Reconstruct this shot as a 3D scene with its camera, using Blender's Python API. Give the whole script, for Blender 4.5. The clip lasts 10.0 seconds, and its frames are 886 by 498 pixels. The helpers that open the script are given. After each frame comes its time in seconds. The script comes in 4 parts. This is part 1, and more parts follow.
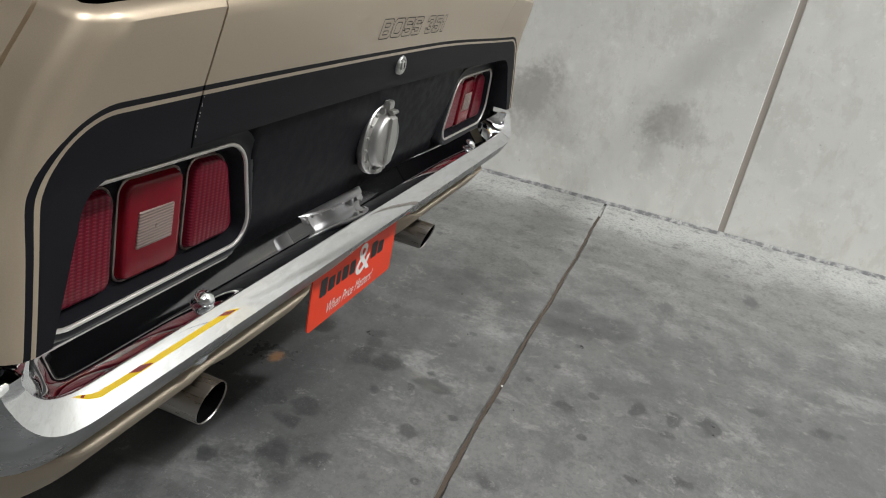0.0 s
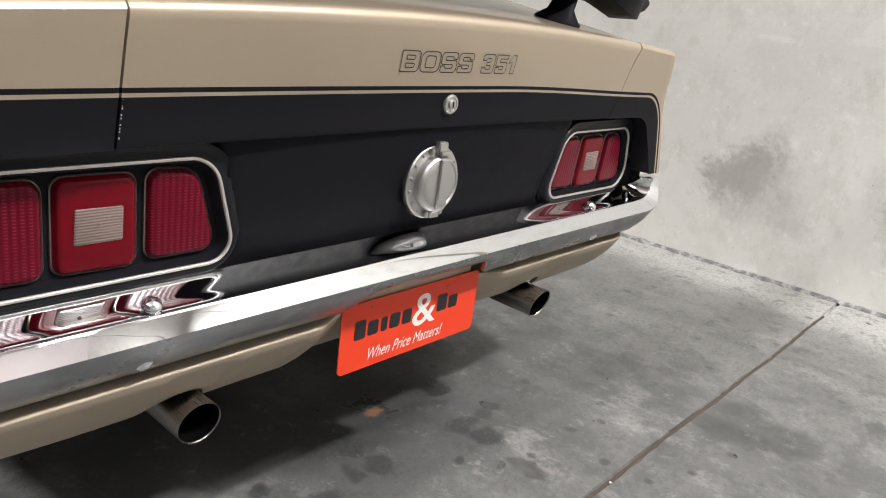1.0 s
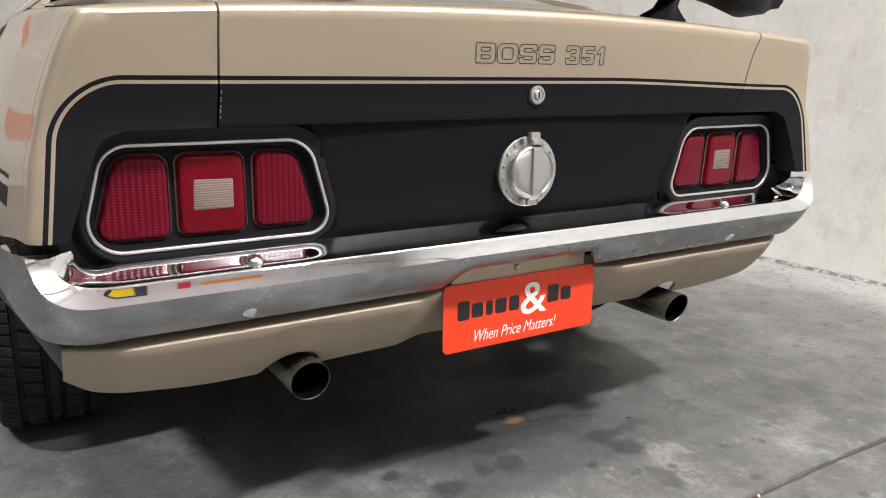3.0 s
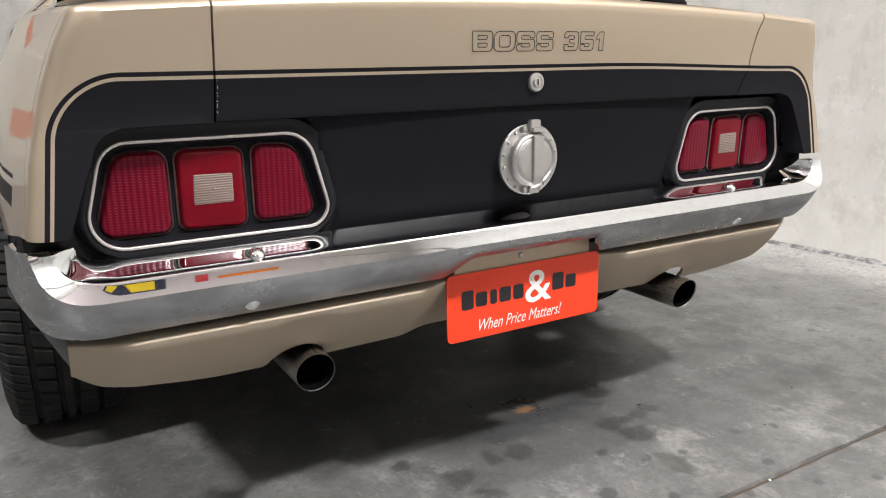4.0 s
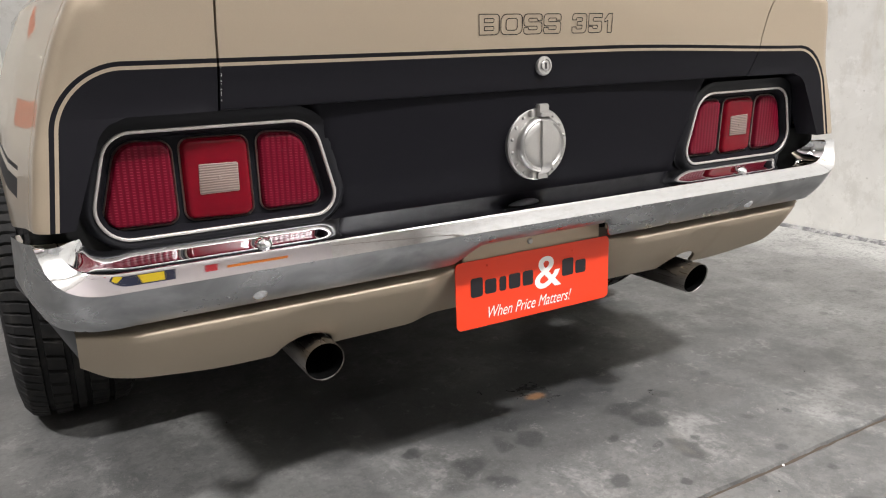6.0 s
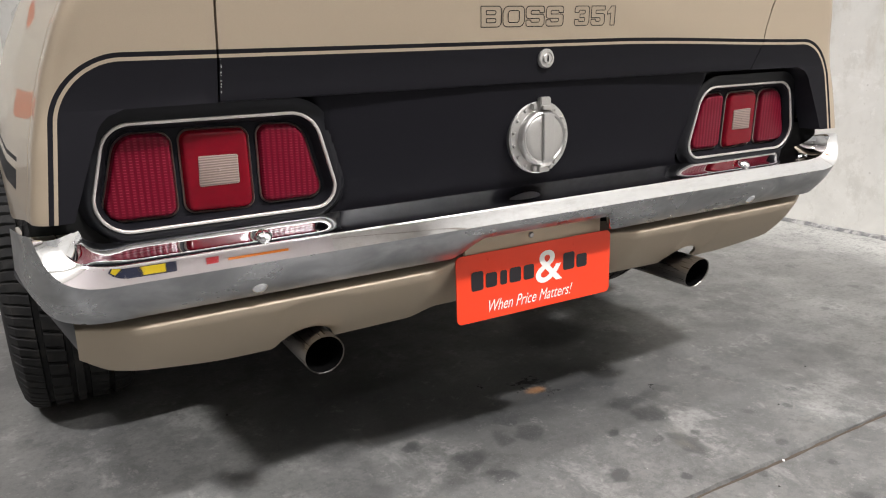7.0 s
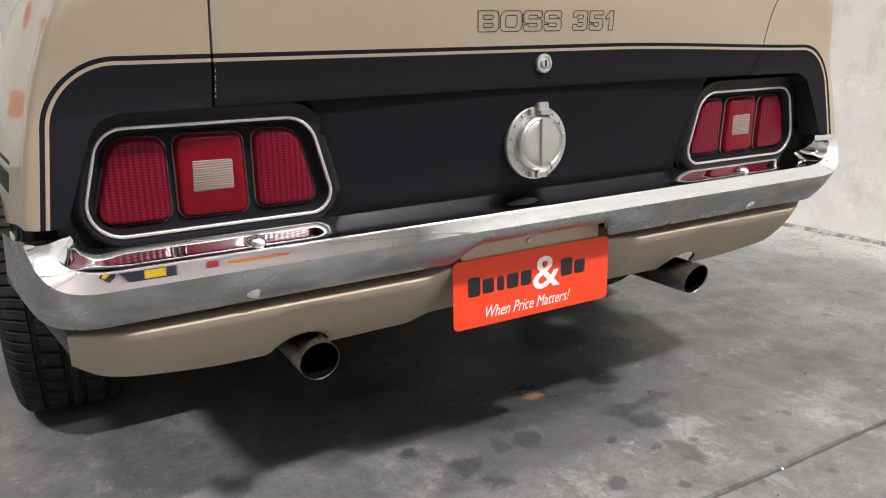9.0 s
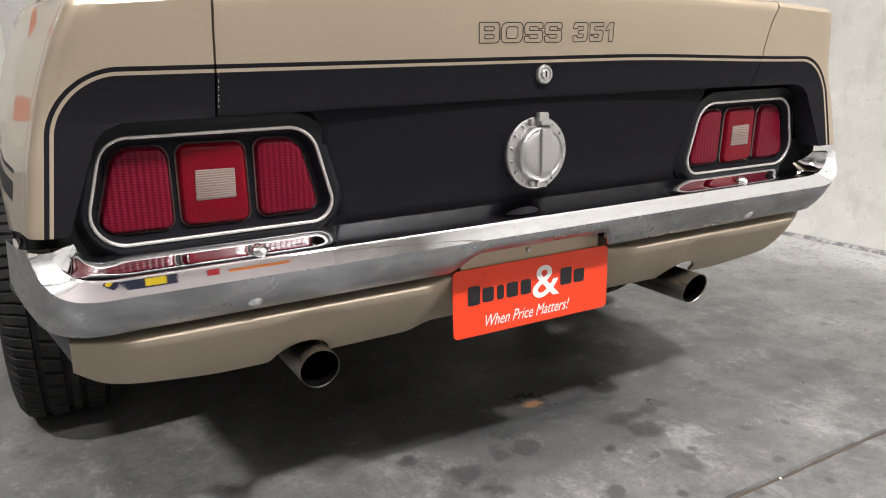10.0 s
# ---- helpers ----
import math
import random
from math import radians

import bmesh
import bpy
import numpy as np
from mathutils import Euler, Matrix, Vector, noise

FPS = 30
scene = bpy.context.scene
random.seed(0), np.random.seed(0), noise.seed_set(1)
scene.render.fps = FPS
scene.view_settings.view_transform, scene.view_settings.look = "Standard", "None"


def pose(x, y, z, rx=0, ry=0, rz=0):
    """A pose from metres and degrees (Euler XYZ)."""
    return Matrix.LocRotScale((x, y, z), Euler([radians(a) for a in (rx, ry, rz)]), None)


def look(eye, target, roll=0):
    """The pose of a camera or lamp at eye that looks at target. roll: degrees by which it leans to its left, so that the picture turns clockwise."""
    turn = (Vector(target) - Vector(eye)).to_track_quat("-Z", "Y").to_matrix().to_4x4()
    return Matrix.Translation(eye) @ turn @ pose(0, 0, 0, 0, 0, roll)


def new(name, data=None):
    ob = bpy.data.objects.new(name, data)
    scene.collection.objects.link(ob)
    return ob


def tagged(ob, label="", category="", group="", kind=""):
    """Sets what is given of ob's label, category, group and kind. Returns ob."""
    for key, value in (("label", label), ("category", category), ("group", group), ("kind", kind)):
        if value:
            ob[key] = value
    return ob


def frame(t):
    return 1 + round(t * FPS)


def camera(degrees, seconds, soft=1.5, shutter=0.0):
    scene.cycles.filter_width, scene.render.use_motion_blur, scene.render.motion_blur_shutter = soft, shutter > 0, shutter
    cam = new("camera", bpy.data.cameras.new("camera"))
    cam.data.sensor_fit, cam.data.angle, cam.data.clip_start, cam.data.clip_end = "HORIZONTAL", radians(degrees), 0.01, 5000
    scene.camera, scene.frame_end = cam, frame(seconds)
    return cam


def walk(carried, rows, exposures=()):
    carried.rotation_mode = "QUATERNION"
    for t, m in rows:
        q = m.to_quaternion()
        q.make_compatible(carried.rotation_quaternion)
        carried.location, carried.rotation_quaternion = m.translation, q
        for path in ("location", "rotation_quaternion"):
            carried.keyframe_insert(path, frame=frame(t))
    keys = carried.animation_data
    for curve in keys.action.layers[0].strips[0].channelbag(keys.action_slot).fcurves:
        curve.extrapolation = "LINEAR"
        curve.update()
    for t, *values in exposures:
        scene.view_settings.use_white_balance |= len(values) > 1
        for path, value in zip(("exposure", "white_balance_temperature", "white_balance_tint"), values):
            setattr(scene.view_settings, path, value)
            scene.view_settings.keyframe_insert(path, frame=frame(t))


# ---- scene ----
cam = camera(61.7, 10.0, soft=1.1)
PATH = [
    (0, (-1.258, -0.525, 1.044), (0.52, -0.022, 0.278), 11.7),
    (0.5, (-1.155, -0.778, 1.048), (0.477, 0.142, 0.348), 9.6),
    (1, (-0.982, -0.862, 0.993), (0.477, 0.346, 0.352), 7.6),
    (1.5, (-0.914, -0.963, 0.971), (0.374, 0.451, 0.386), 5.1),
    (2, (-0.892, -1.048, 0.911), (0.258, 0.503, 0.392), 3.0),
    (2.5, (-0.89, -1.103, 0.863), (0.17, 0.525, 0.388), 1.5),
    (3, (-0.874, -1.133, 0.854), (0.135, 0.532, 0.397), 0.4),
    (4.5, (-0.848, -1.152, 0.846), (0.108, 0.537, 0.365), -1.7),
    (5, (-0.847, -1.145, 0.849), (0.104, 0.544, 0.359), -2.0),
    (5.5, (-0.846, -1.143, 0.847), (0.099, 0.548, 0.349), -2.1),
    (7, (-0.842, -1.137, 0.845), (0.093, 0.551, 0.319), -1.8),
    (7.5, (-0.839, -1.138, 0.845), (0.096, 0.549, 0.317), -1.8),
    (8, (-0.838, -1.136, 0.848), (0.1, 0.549, 0.318), -1.8),
    (8.5, (-0.836, -1.136, 0.847), (0.102, 0.55, 0.321), -1.7),
    (9, (-0.83, -1.132, 0.847), (0.104, 0.559, 0.329), -1.6),
    (9.5, (-0.829, -1.134, 0.851), (0.103, 0.561, 0.343), -1.4),
    (10, (-0.833, -1.137, 0.856), (0.103, 0.557, 0.351), -1.3),
]
walk(cam, [(t, look(eye, target, roll)) for t, eye, target, roll in PATH], exposures=[(0, -0.46, 6300, 5), (0.5, -0.16, 6400, 6), (1, 0.10, 6500, 9), (2, 0.27, 6500, 10), (4.5, 0.33, 6500, 10), (10, 0.34, 6500, 10)])

# ---- world and light ----
world = bpy.data.worlds.new("world")
world.use_nodes = True
scene.world = world
world.node_tree.nodes["Background"].inputs[0].default_value = (0.9, 0.95, 1.0, 1)
world.node_tree.nodes["Background"].inputs[1].default_value = 0.0
CEILING = 8.4
LAMP_Z = 5.95
# rows of long ceiling fittings: (x, y, watts)
LAMPS = [(1.6, -3.6, 480), (-1.9, -3.3, 165), (-4.0, -0.6, 320), (1.45, -8.0, 40), (-3.4, -6.5, 25), (-3.4, 4.5, 30), (1.45, 4.5, 50)]
LAMP_LENGTH, LAMP_WIDTH, UPLIGHT = 0.30, 0.50, 0.13


# ---- materials ----
def mat(name, base, rough=0.5, metal=0.0, coat=0.0, coat_rough=0.05):
    m = bpy.data.materials.new(name)
    m.use_nodes = True
    b = m.node_tree.nodes["Principled BSDF"]
    b.inputs["Base Color"].default_value = (*base, 1)
    b.inputs["Roughness"].default_value = rough
    b.inputs["Metallic"].default_value = metal
    b.inputs["Coat Weight"].default_value = coat
    b.inputs["Coat Roughness"].default_value = coat_rough
    return m


class Net:
    """Short hand for a material's nodes."""

    def __init__(self, m):
        self.t = m.node_tree
        self.b = self.t.nodes["Principled BSDF"]
        self.where = self.t.nodes.new("ShaderNodeTexCoord").outputs["Object"]

    def put(self, socket, value):
        if isinstance(value, bpy.types.NodeSocket):
            self.t.links.new(value, socket)
        else:
            socket.default_value = value

    def math(self, op, a, b=0.0, c=0.0, clamp=False):
        n = self.t.nodes.new("ShaderNodeMath")
        n.operation, n.use_clamp = op, clamp
        for s, v in zip(n.inputs, (a, b, c)):
            self.put(s, v)
        return n.outputs[0]

    def step(self, v, lo, hi, a=0.0, b=1.0):
        n = self.t.nodes.new("ShaderNodeMapRange")
        n.interpolation_type = "SMOOTHSTEP"
        for s, x in zip(n.inputs, (v, lo, hi, a, b)):
            self.put(s, x)
        return n.outputs[0]

    def noise(self, scale, detail=4.0, rough=0.55, stretch=None, distort=0.0):
        n = self.t.nodes.new("ShaderNodeTexNoise")
        n.inputs["Scale"].default_value, n.inputs["Detail"].default_value, n.inputs["Roughness"].default_value = scale, detail, rough
        n.inputs["Distortion"].default_value = distort
        self.put(n.inputs["Vector"], self.scaled(stretch) if stretch else self.where)
        return n.outputs[0]

    def scaled(self, s, move=(0, 0, 0)):
        n = self.t.nodes.new("ShaderNodeMapping")
        n.inputs["Scale"].default_value, n.inputs["Location"].default_value = s, move
        self.put(n.inputs["Vector"], self.where)
        return n.outputs[0]

    def cells(self, scale, stretch=None, feature="F1"):
        n = self.t.nodes.new("ShaderNodeTexVoronoi")
        n.feature = feature
        n.inputs["Scale"].default_value = scale
        self.put(n.inputs["Vector"], self.scaled(stretch) if stretch else self.where)
        return n.outputs["Distance"]

    def mix(self, f, a, b, how="MIX"):
        n = self.t.nodes.new("ShaderNodeMix")
        n.data_type, n.blend_type = "RGBA", how
        self.put(n.inputs[0], f)
        for s, v in ((n.inputs[6], a), (n.inputs[7], b)):
            self.put(s, v if isinstance(v, bpy.types.NodeSocket) else (*v, 1))
        return n.outputs[2]

    def bump(self, height, strength, distance=0.002):
        n = self.t.nodes.new("ShaderNodeBump")
        n.inputs["Strength"].default_value, n.inputs["Distance"].default_value = strength, distance
        self.put(n.inputs["Height"], height)
        self.put(self.b.inputs["Normal"], n.outputs[0])

    def axes(self):
        n = self.t.nodes.new("ShaderNodeSeparateXYZ")
        self.put(n.inputs[0], self.where)
        return n.outputs

    def set(self, name, v):
        self.put(self.b.inputs[name], v)


BEIGE, SATIN_BLACK = (0.50, 0.41, 0.305), (0.0098, 0.0095, 0.0118)


def beige_paint(name, with_black, tone=BEIGE):
    """Champagne metallic paint; with_black adds the satin black tail field with its pinstripe."""
    m = mat(name, BEIGE, 0.38 if with_black else 0.58, 0.65 if with_black else 0.5, 0.65 if with_black else 0.04, 0.03 if with_black else 0.25)
    n = Net(m)
    fleck = n.noise(900.0, 1.0)
    cloud = n.noise(2.2, 3.0)
    colour = n.mix(n.step(fleck, 0.35, 0.65, 0.0, 0.16), tone, [c * 1.25 for c in tone])
    colour = n.mix(n.step(cloud, 0.35, 0.7, 0.0, 0.12), colour, [c * 0.85 for c in tone])
    if with_black:
        x, y, z = n.axes()
        z = n.math("ADD", z, n.step(x, 0.15, 0.75, 0.0, 0.014))
        q = n.math("ADD", n.math("ABSOLUTE", n.math("ADD", x, 0.008)), n.math("MULTIPLY", n.math("SUBTRACT", z, 0.70), 0.14))
        r = 0.088
        qx = n.math("MAXIMUM", n.math("SUBTRACT", q, 0.815 - r), 0.0)
        qz = n.math("MAXIMUM", n.math("SUBTRACT", z, 0.851 - r), 0.0)
        d = n.math("SUBTRACT", n.math("SQRT", n.math("ADD", n.math("MULTIPLY", qx, qx), n.math("MULTIPLY", qz, qz))), r)
        inside = n.math("LESS_THAN", d, 0.0)
        line = n.math("MULTIPLY", n.math("LESS_THAN", d, -0.0065), n.math("GREATER_THAN", d, -0.0115))
        dark = n.math("SUBTRACT", inside, line, clamp=True)
        dark = n.math("MULTIPLY", dark, n.math("LESS_THAN", y, 0.11))
        bar = lambda a, b: n.math("MULTIPLY", n.math("GREATER_THAN", z, a), n.math("LESS_THAN", z, b))
        flank = n.math("MULTIPLY", n.math("ADD", bar(0.655, 0.685), bar(0.697, 0.704)), n.math("GREATER_THAN", y, 0.15))
        dark = n.math("ADD", dark, flank, clamp=True)
        scuff = n.step(n.noise(14.0, 6.0, 0.7, (1, 1, 3)), 0.55, 0.8, 0.0, 0.5)
        black = n.mix(scuff, SATIN_BLACK, (0.0140, 0.0135, 0.0162))
        colour = n.mix(dark, colour, black)
        n.set("Metallic", n.math("MULTIPLY", n.math("SUBTRACT", 1.0, dark), 0.65))
        n.set("Coat Weight", n.math("MULTIPLY", n.math("SUBTRACT", 1.0, dark), 0.65))
        n.set("Roughness", n.math("ADD", n.math("MULTIPLY", dark, 0.08), 0.38))
        n.set("Specular IOR Level", n.math("SUBTRACT", 0.5, n.math("MULTIPLY", dark, 0.43)))
    n.set("Base Color", colour)
    return m


def black_satin():
    m = mat("satin_black_paint", SATIN_BLACK, 0.45)
    m.node_tree.nodes["Principled BSDF"].inputs["Specular IOR Level"].default_value = 0.045
    n = Net(m)
    scuff = n.step(n.noise(14.0, 6.0, 0.7, (1, 1, 3)), 0.55, 0.8, 0.0, 0.5)
    n.set("Base Color", n.mix(scuff, SATIN_BLACK, (0.0140, 0.0135, 0.0162)))
    n.set("Roughness", n.step(n.noise(40.0), 0.3, 0.7, 0.4, 0.52))
    return m


def chrome(name, rough, haze, dull_below=None):
    m = mat(name, (0.82, 0.83, 0.85), rough, 1.0)
    n = Net(m)
    smear = n.noise(9.0, 6.0, 0.65, (1, 2.0, 3.0), 0.6)
    r = n.step(smear, 0.45, 0.75, rough, rough + haze)
    colour = n.mix(n.step(n.noise(60.0, 5.0), 0.5, 0.8, 0.0, 0.25), (0.82, 0.83, 0.85), (0.62, 0.63, 0.64))
    if dull_below is not None:
        # pitted, weathered lower face
        x, y, z = n.axes()
        low = n.step(z, dull_below - 0.002, dull_below + 0.002, 1.0, 0.0)
        blot = n.noise(9.0, 4.0, 0.55, (1, 1, 1.8), 0.5)
        r = n.math("ADD", r, n.math("MULTIPLY", low, n.step(blot, 0.25, 0.75, 0.22, 0.30)))
        colour = n.mix(n.math("MULTIPLY", low, n.step(blot, 0.35, 0.70, 0.60, 0.85)), colour, (0.205, 0.211, 0.217))
    n.set("Roughness", r)
    n.set("Base Color", colour)
    n.bump(n.noise(7.0, 2.0), 0.02, 0.004)
    return m


def lens_red(name, ribbed):
    m = mat(name, (0.22, 0.004, 0.012), 0.2, 0.0, 0.06, 0.05)
    m.node_tree.nodes["Principled BSDF"].inputs["Specular IOR Level"].default_value = 0.16
    n = Net(m)
    x, y, z = n.axes()
    if ribbed:
        a = n.math("SINE", n.math("MULTIPLY", x, 2 * math.pi / 0.0092))
        b = n.math("SINE", n.math("MULTIPLY", n.math("ADD", z, n.math("MULTIPLY", x, 0.06)), 2 * math.pi / 0.0042))
        dash = n.math("MULTIPLY", n.step(a, -0.2, 0.5), n.step(b, 0.1, 0.9))
        worn = n.step(n.noise(28.0, 3.0), 0.3, 0.7, 0.35, 1.0)
        colour = n.mix(n.step(a, -1.0, 0.2, 0.45, 0.0), (0.115, 0.0022, 0.012), (0.060, 0.0008, 0.006))
        n.set("Base Color", n.mix(n.math("MULTIPLY", dash, n.math("MULTIPLY", worn, 0.38)), colour, (0.30, 0.055, 0.085)))
        n.bump(n.math("ADD", n.math("MULTIPLY", a, 0.8), n.math("MULTIPLY", b, 0.4)), 0.25, 0.0008)
        n.b.inputs["Roughness"].default_value = 0.28
        n.b.inputs["Specular IOR Level"].default_value = 0.12
    else:
        n.set("Base Color", n.mix(n.step(n.noise(30.0), 0.3, 0.7), (0.150, 0.0020, 0.0085), (0.120, 0.0018, 0.0075)))
        n.bump(n.noise(120.0), 0.05, 0.001)
    return m


def lens_white():
    m = mat("reverse_lens_plastic", (0.40, 0.32, 0.28), 0.35)
    n = Net(m)
    x, y, z = n.axes()
    a = n.math("SINE", n.math("MULTIPLY", z, 2 * math.pi / 0.0038))
    n.set("Base Color", n.mix(n.step(a, -1, 1), (0.16, 0.115, 0.098), (0.27, 0.20, 0.17)))
    n.bump(a, 0.4, 0.001)
    return m


# oil stains and a painted shade patch on the floor: x, y, half sizes, strength
STAINS_AND_SHADE = [
    # the first, broad entry deepens the car's shadow under the tail by colour
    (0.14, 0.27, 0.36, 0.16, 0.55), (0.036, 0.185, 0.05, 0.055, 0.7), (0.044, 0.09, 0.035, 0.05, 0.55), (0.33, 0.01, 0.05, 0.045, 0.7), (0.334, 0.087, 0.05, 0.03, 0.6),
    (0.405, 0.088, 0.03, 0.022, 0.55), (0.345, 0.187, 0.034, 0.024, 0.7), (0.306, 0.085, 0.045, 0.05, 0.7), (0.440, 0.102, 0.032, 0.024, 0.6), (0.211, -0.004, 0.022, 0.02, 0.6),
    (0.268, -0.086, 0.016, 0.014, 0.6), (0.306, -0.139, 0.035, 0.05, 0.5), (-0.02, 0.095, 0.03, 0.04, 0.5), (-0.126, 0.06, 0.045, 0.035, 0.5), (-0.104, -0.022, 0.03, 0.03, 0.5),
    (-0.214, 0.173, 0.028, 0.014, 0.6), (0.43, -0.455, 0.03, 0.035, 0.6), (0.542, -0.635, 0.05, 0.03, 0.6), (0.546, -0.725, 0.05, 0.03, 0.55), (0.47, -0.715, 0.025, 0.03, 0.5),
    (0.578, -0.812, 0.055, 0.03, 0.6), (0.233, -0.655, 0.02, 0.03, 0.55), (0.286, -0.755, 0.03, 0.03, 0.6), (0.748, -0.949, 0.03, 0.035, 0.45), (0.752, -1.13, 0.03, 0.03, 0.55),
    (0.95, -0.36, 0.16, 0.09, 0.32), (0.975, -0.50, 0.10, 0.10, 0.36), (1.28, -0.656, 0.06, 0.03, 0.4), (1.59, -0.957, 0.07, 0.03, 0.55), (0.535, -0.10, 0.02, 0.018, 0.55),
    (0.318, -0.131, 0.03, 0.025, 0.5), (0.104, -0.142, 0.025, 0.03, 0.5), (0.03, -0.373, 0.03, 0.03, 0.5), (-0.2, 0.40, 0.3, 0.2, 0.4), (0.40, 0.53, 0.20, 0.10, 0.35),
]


def concrete_floor():
    m = mat("power_floated_concrete", (0.25, 0.25, 0.25), 0.4)
    n = Net(m)
    big, mid, fine = n.noise(1.3, 8.0, 0.66, None, 0.15), n.noise(5.5, 9.0, 0.70, None, 0.2), n.noise(70.0, 5.0, 0.65)
    colour = n.mix(n.step(big, 0.32, 0.66), (0.098, 0.099, 0.096), (0.165, 0.165, 0.158))
    colour = n.mix(n.step(mid, 0.46, 0.60, 0.0, 0.7), colour, (0.092, 0.093, 0.091))
    colour = n.mix(n.step(n.noise(3.2, 10.0, 0.74, (1.2, 0.9, 1), 0.25), 0.54, 0.64, 0.0, 0.5), colour, (0.30, 0.297, 0.285))
    colour = n.mix(n.step(n.noise(12.0, 8.0, 0.72, (1, 1.4, 1), 0.15), 0.52, 0.66, 0.0, 0.5), colour, (0.15, 0.15, 0.15))
    colour = n.mix(n.step(n.noise(9.0, 8.0, 0.72, (1.5, 1, 1), 0.15), 0.58, 0.66, 0.0, 0.4), colour, (0.31, 0.30, 0.285))
    # paler in two steps towards the wall
    x, y, z = n.axes()
    near = n.math("ADD", n.math("ADD", x, n.math("MULTIPLY", y, 0.06)), n.math("MULTIPLY", n.math("SUBTRACT", big, 0.5), 0.9))
    colour = n.mix(n.step(near, 0.9, 1.7, 0.0, 0.30), colour, (0.36, 0.355, 0.335))
    colour = n.mix(n.step(near, 1.75, 2.25, 0.0, 0.55), colour, (0.60, 0.60, 0.57))
    # oil stains and the under-car shade patch, with ragged edges
    warp = n.t.nodes.new("ShaderNodeTexNoise")
    warp.inputs["Scale"].default_value, warp.inputs["Detail"].default_value = 16.0, 5.0
    n.put(warp.inputs["Vector"], n.where)
    shift = n.t.nodes.new("ShaderNodeVectorMath")
    shift.operation = "MULTIPLY_ADD"
    n.put(shift.inputs[0], warp.outputs["Color"])
    shift.inputs[1].default_value, shift.inputs[2].default_value = (0.085, 0.085, 0.0), (-0.0425, -0.0425, 0.0)
    add = n.t.nodes.new("ShaderNodeVectorMath")
    n.put(add.inputs[0], n.where), n.put(add.inputs[1], shift.outputs[0])
    total = None
    for sx, sy, rx, ry, amount in STAINS_AND_SHADE:
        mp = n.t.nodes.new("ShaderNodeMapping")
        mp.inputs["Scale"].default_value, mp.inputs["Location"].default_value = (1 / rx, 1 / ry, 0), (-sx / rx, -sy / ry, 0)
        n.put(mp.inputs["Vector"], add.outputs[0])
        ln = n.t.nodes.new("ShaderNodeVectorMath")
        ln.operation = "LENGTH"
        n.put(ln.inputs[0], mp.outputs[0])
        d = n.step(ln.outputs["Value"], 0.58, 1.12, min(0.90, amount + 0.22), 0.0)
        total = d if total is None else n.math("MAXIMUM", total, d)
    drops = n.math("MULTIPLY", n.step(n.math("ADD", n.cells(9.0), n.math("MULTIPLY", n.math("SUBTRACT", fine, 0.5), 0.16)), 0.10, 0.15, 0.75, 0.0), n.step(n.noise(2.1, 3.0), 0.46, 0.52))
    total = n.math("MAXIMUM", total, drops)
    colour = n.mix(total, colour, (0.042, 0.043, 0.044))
    colour = n.mix(n.step(n.noise(2.3, 4.0, 0.6, (2, 1, 1)), 0.66, 0.78, 0.0, 0.20), colour, (0.30, 0.265, 0.20))
    colour = n.mix(n.step(fine, 0.45, 0.66, 0.0, 0.5), colour, (0.09, 0.09, 0.088))
    colour = n.mix(n.step(n.cells(30.0), 0.06, 0.11, 0.6, 0.0), colour, (0.07, 0.07, 0.07))
    crisp = n.noise(13.0, 10.0, 0.80)
    colour = n.mix(n.step(crisp, 0.53, 0.58, 0.0, 0.50), colour, (0.080, 0.080, 0.077))
    colour = n.mix(n.step(crisp, 0.43, 0.38, 0.0, 0.42), colour, (0.29, 0.285, 0.27))
    a, b = n.math("MULTIPLY", n.math("SUBTRACT", x, 0.185), 28.0), n.math("MULTIPLY", n.math("SUBTRACT", y, 0.255), 50.0)
    rust = n.math("ADD", n.math("SQRT", n.math("ADD", n.math("MULTIPLY", a, a), n.math("MULTIPLY", b, b))), n.math("MULTIPLY", n.math("SUBTRACT", crisp, 0.5), 2.0))
    colour = n.mix(n.step(rust, 0.2, 1.0, 0.55, 0.0), colour, (0.42, 0.19, 0.06))
    grit = n.noise(260.0, 3.0, 0.7)
    colour = n.mix(n.step(grit, 0.60, 0.70, 0.0, 0.5), colour, (0.30, 0.295, 0.28))
    colour = n.mix(n.step(grit, 0.38, 0.30, 0.0, 0.5), colour, (0.055, 0.055, 0.054))
    n.set("Base Color", colour)
    n.set("Roughness", n.math("SUBTRACT", n.step(mid, 0.3, 0.7, 0.34, 0.55), n.math("MULTIPLY", total, 0.12)))
    n.bump(n.math("ADD", fine, mid), 0.15, 0.002)
    return m


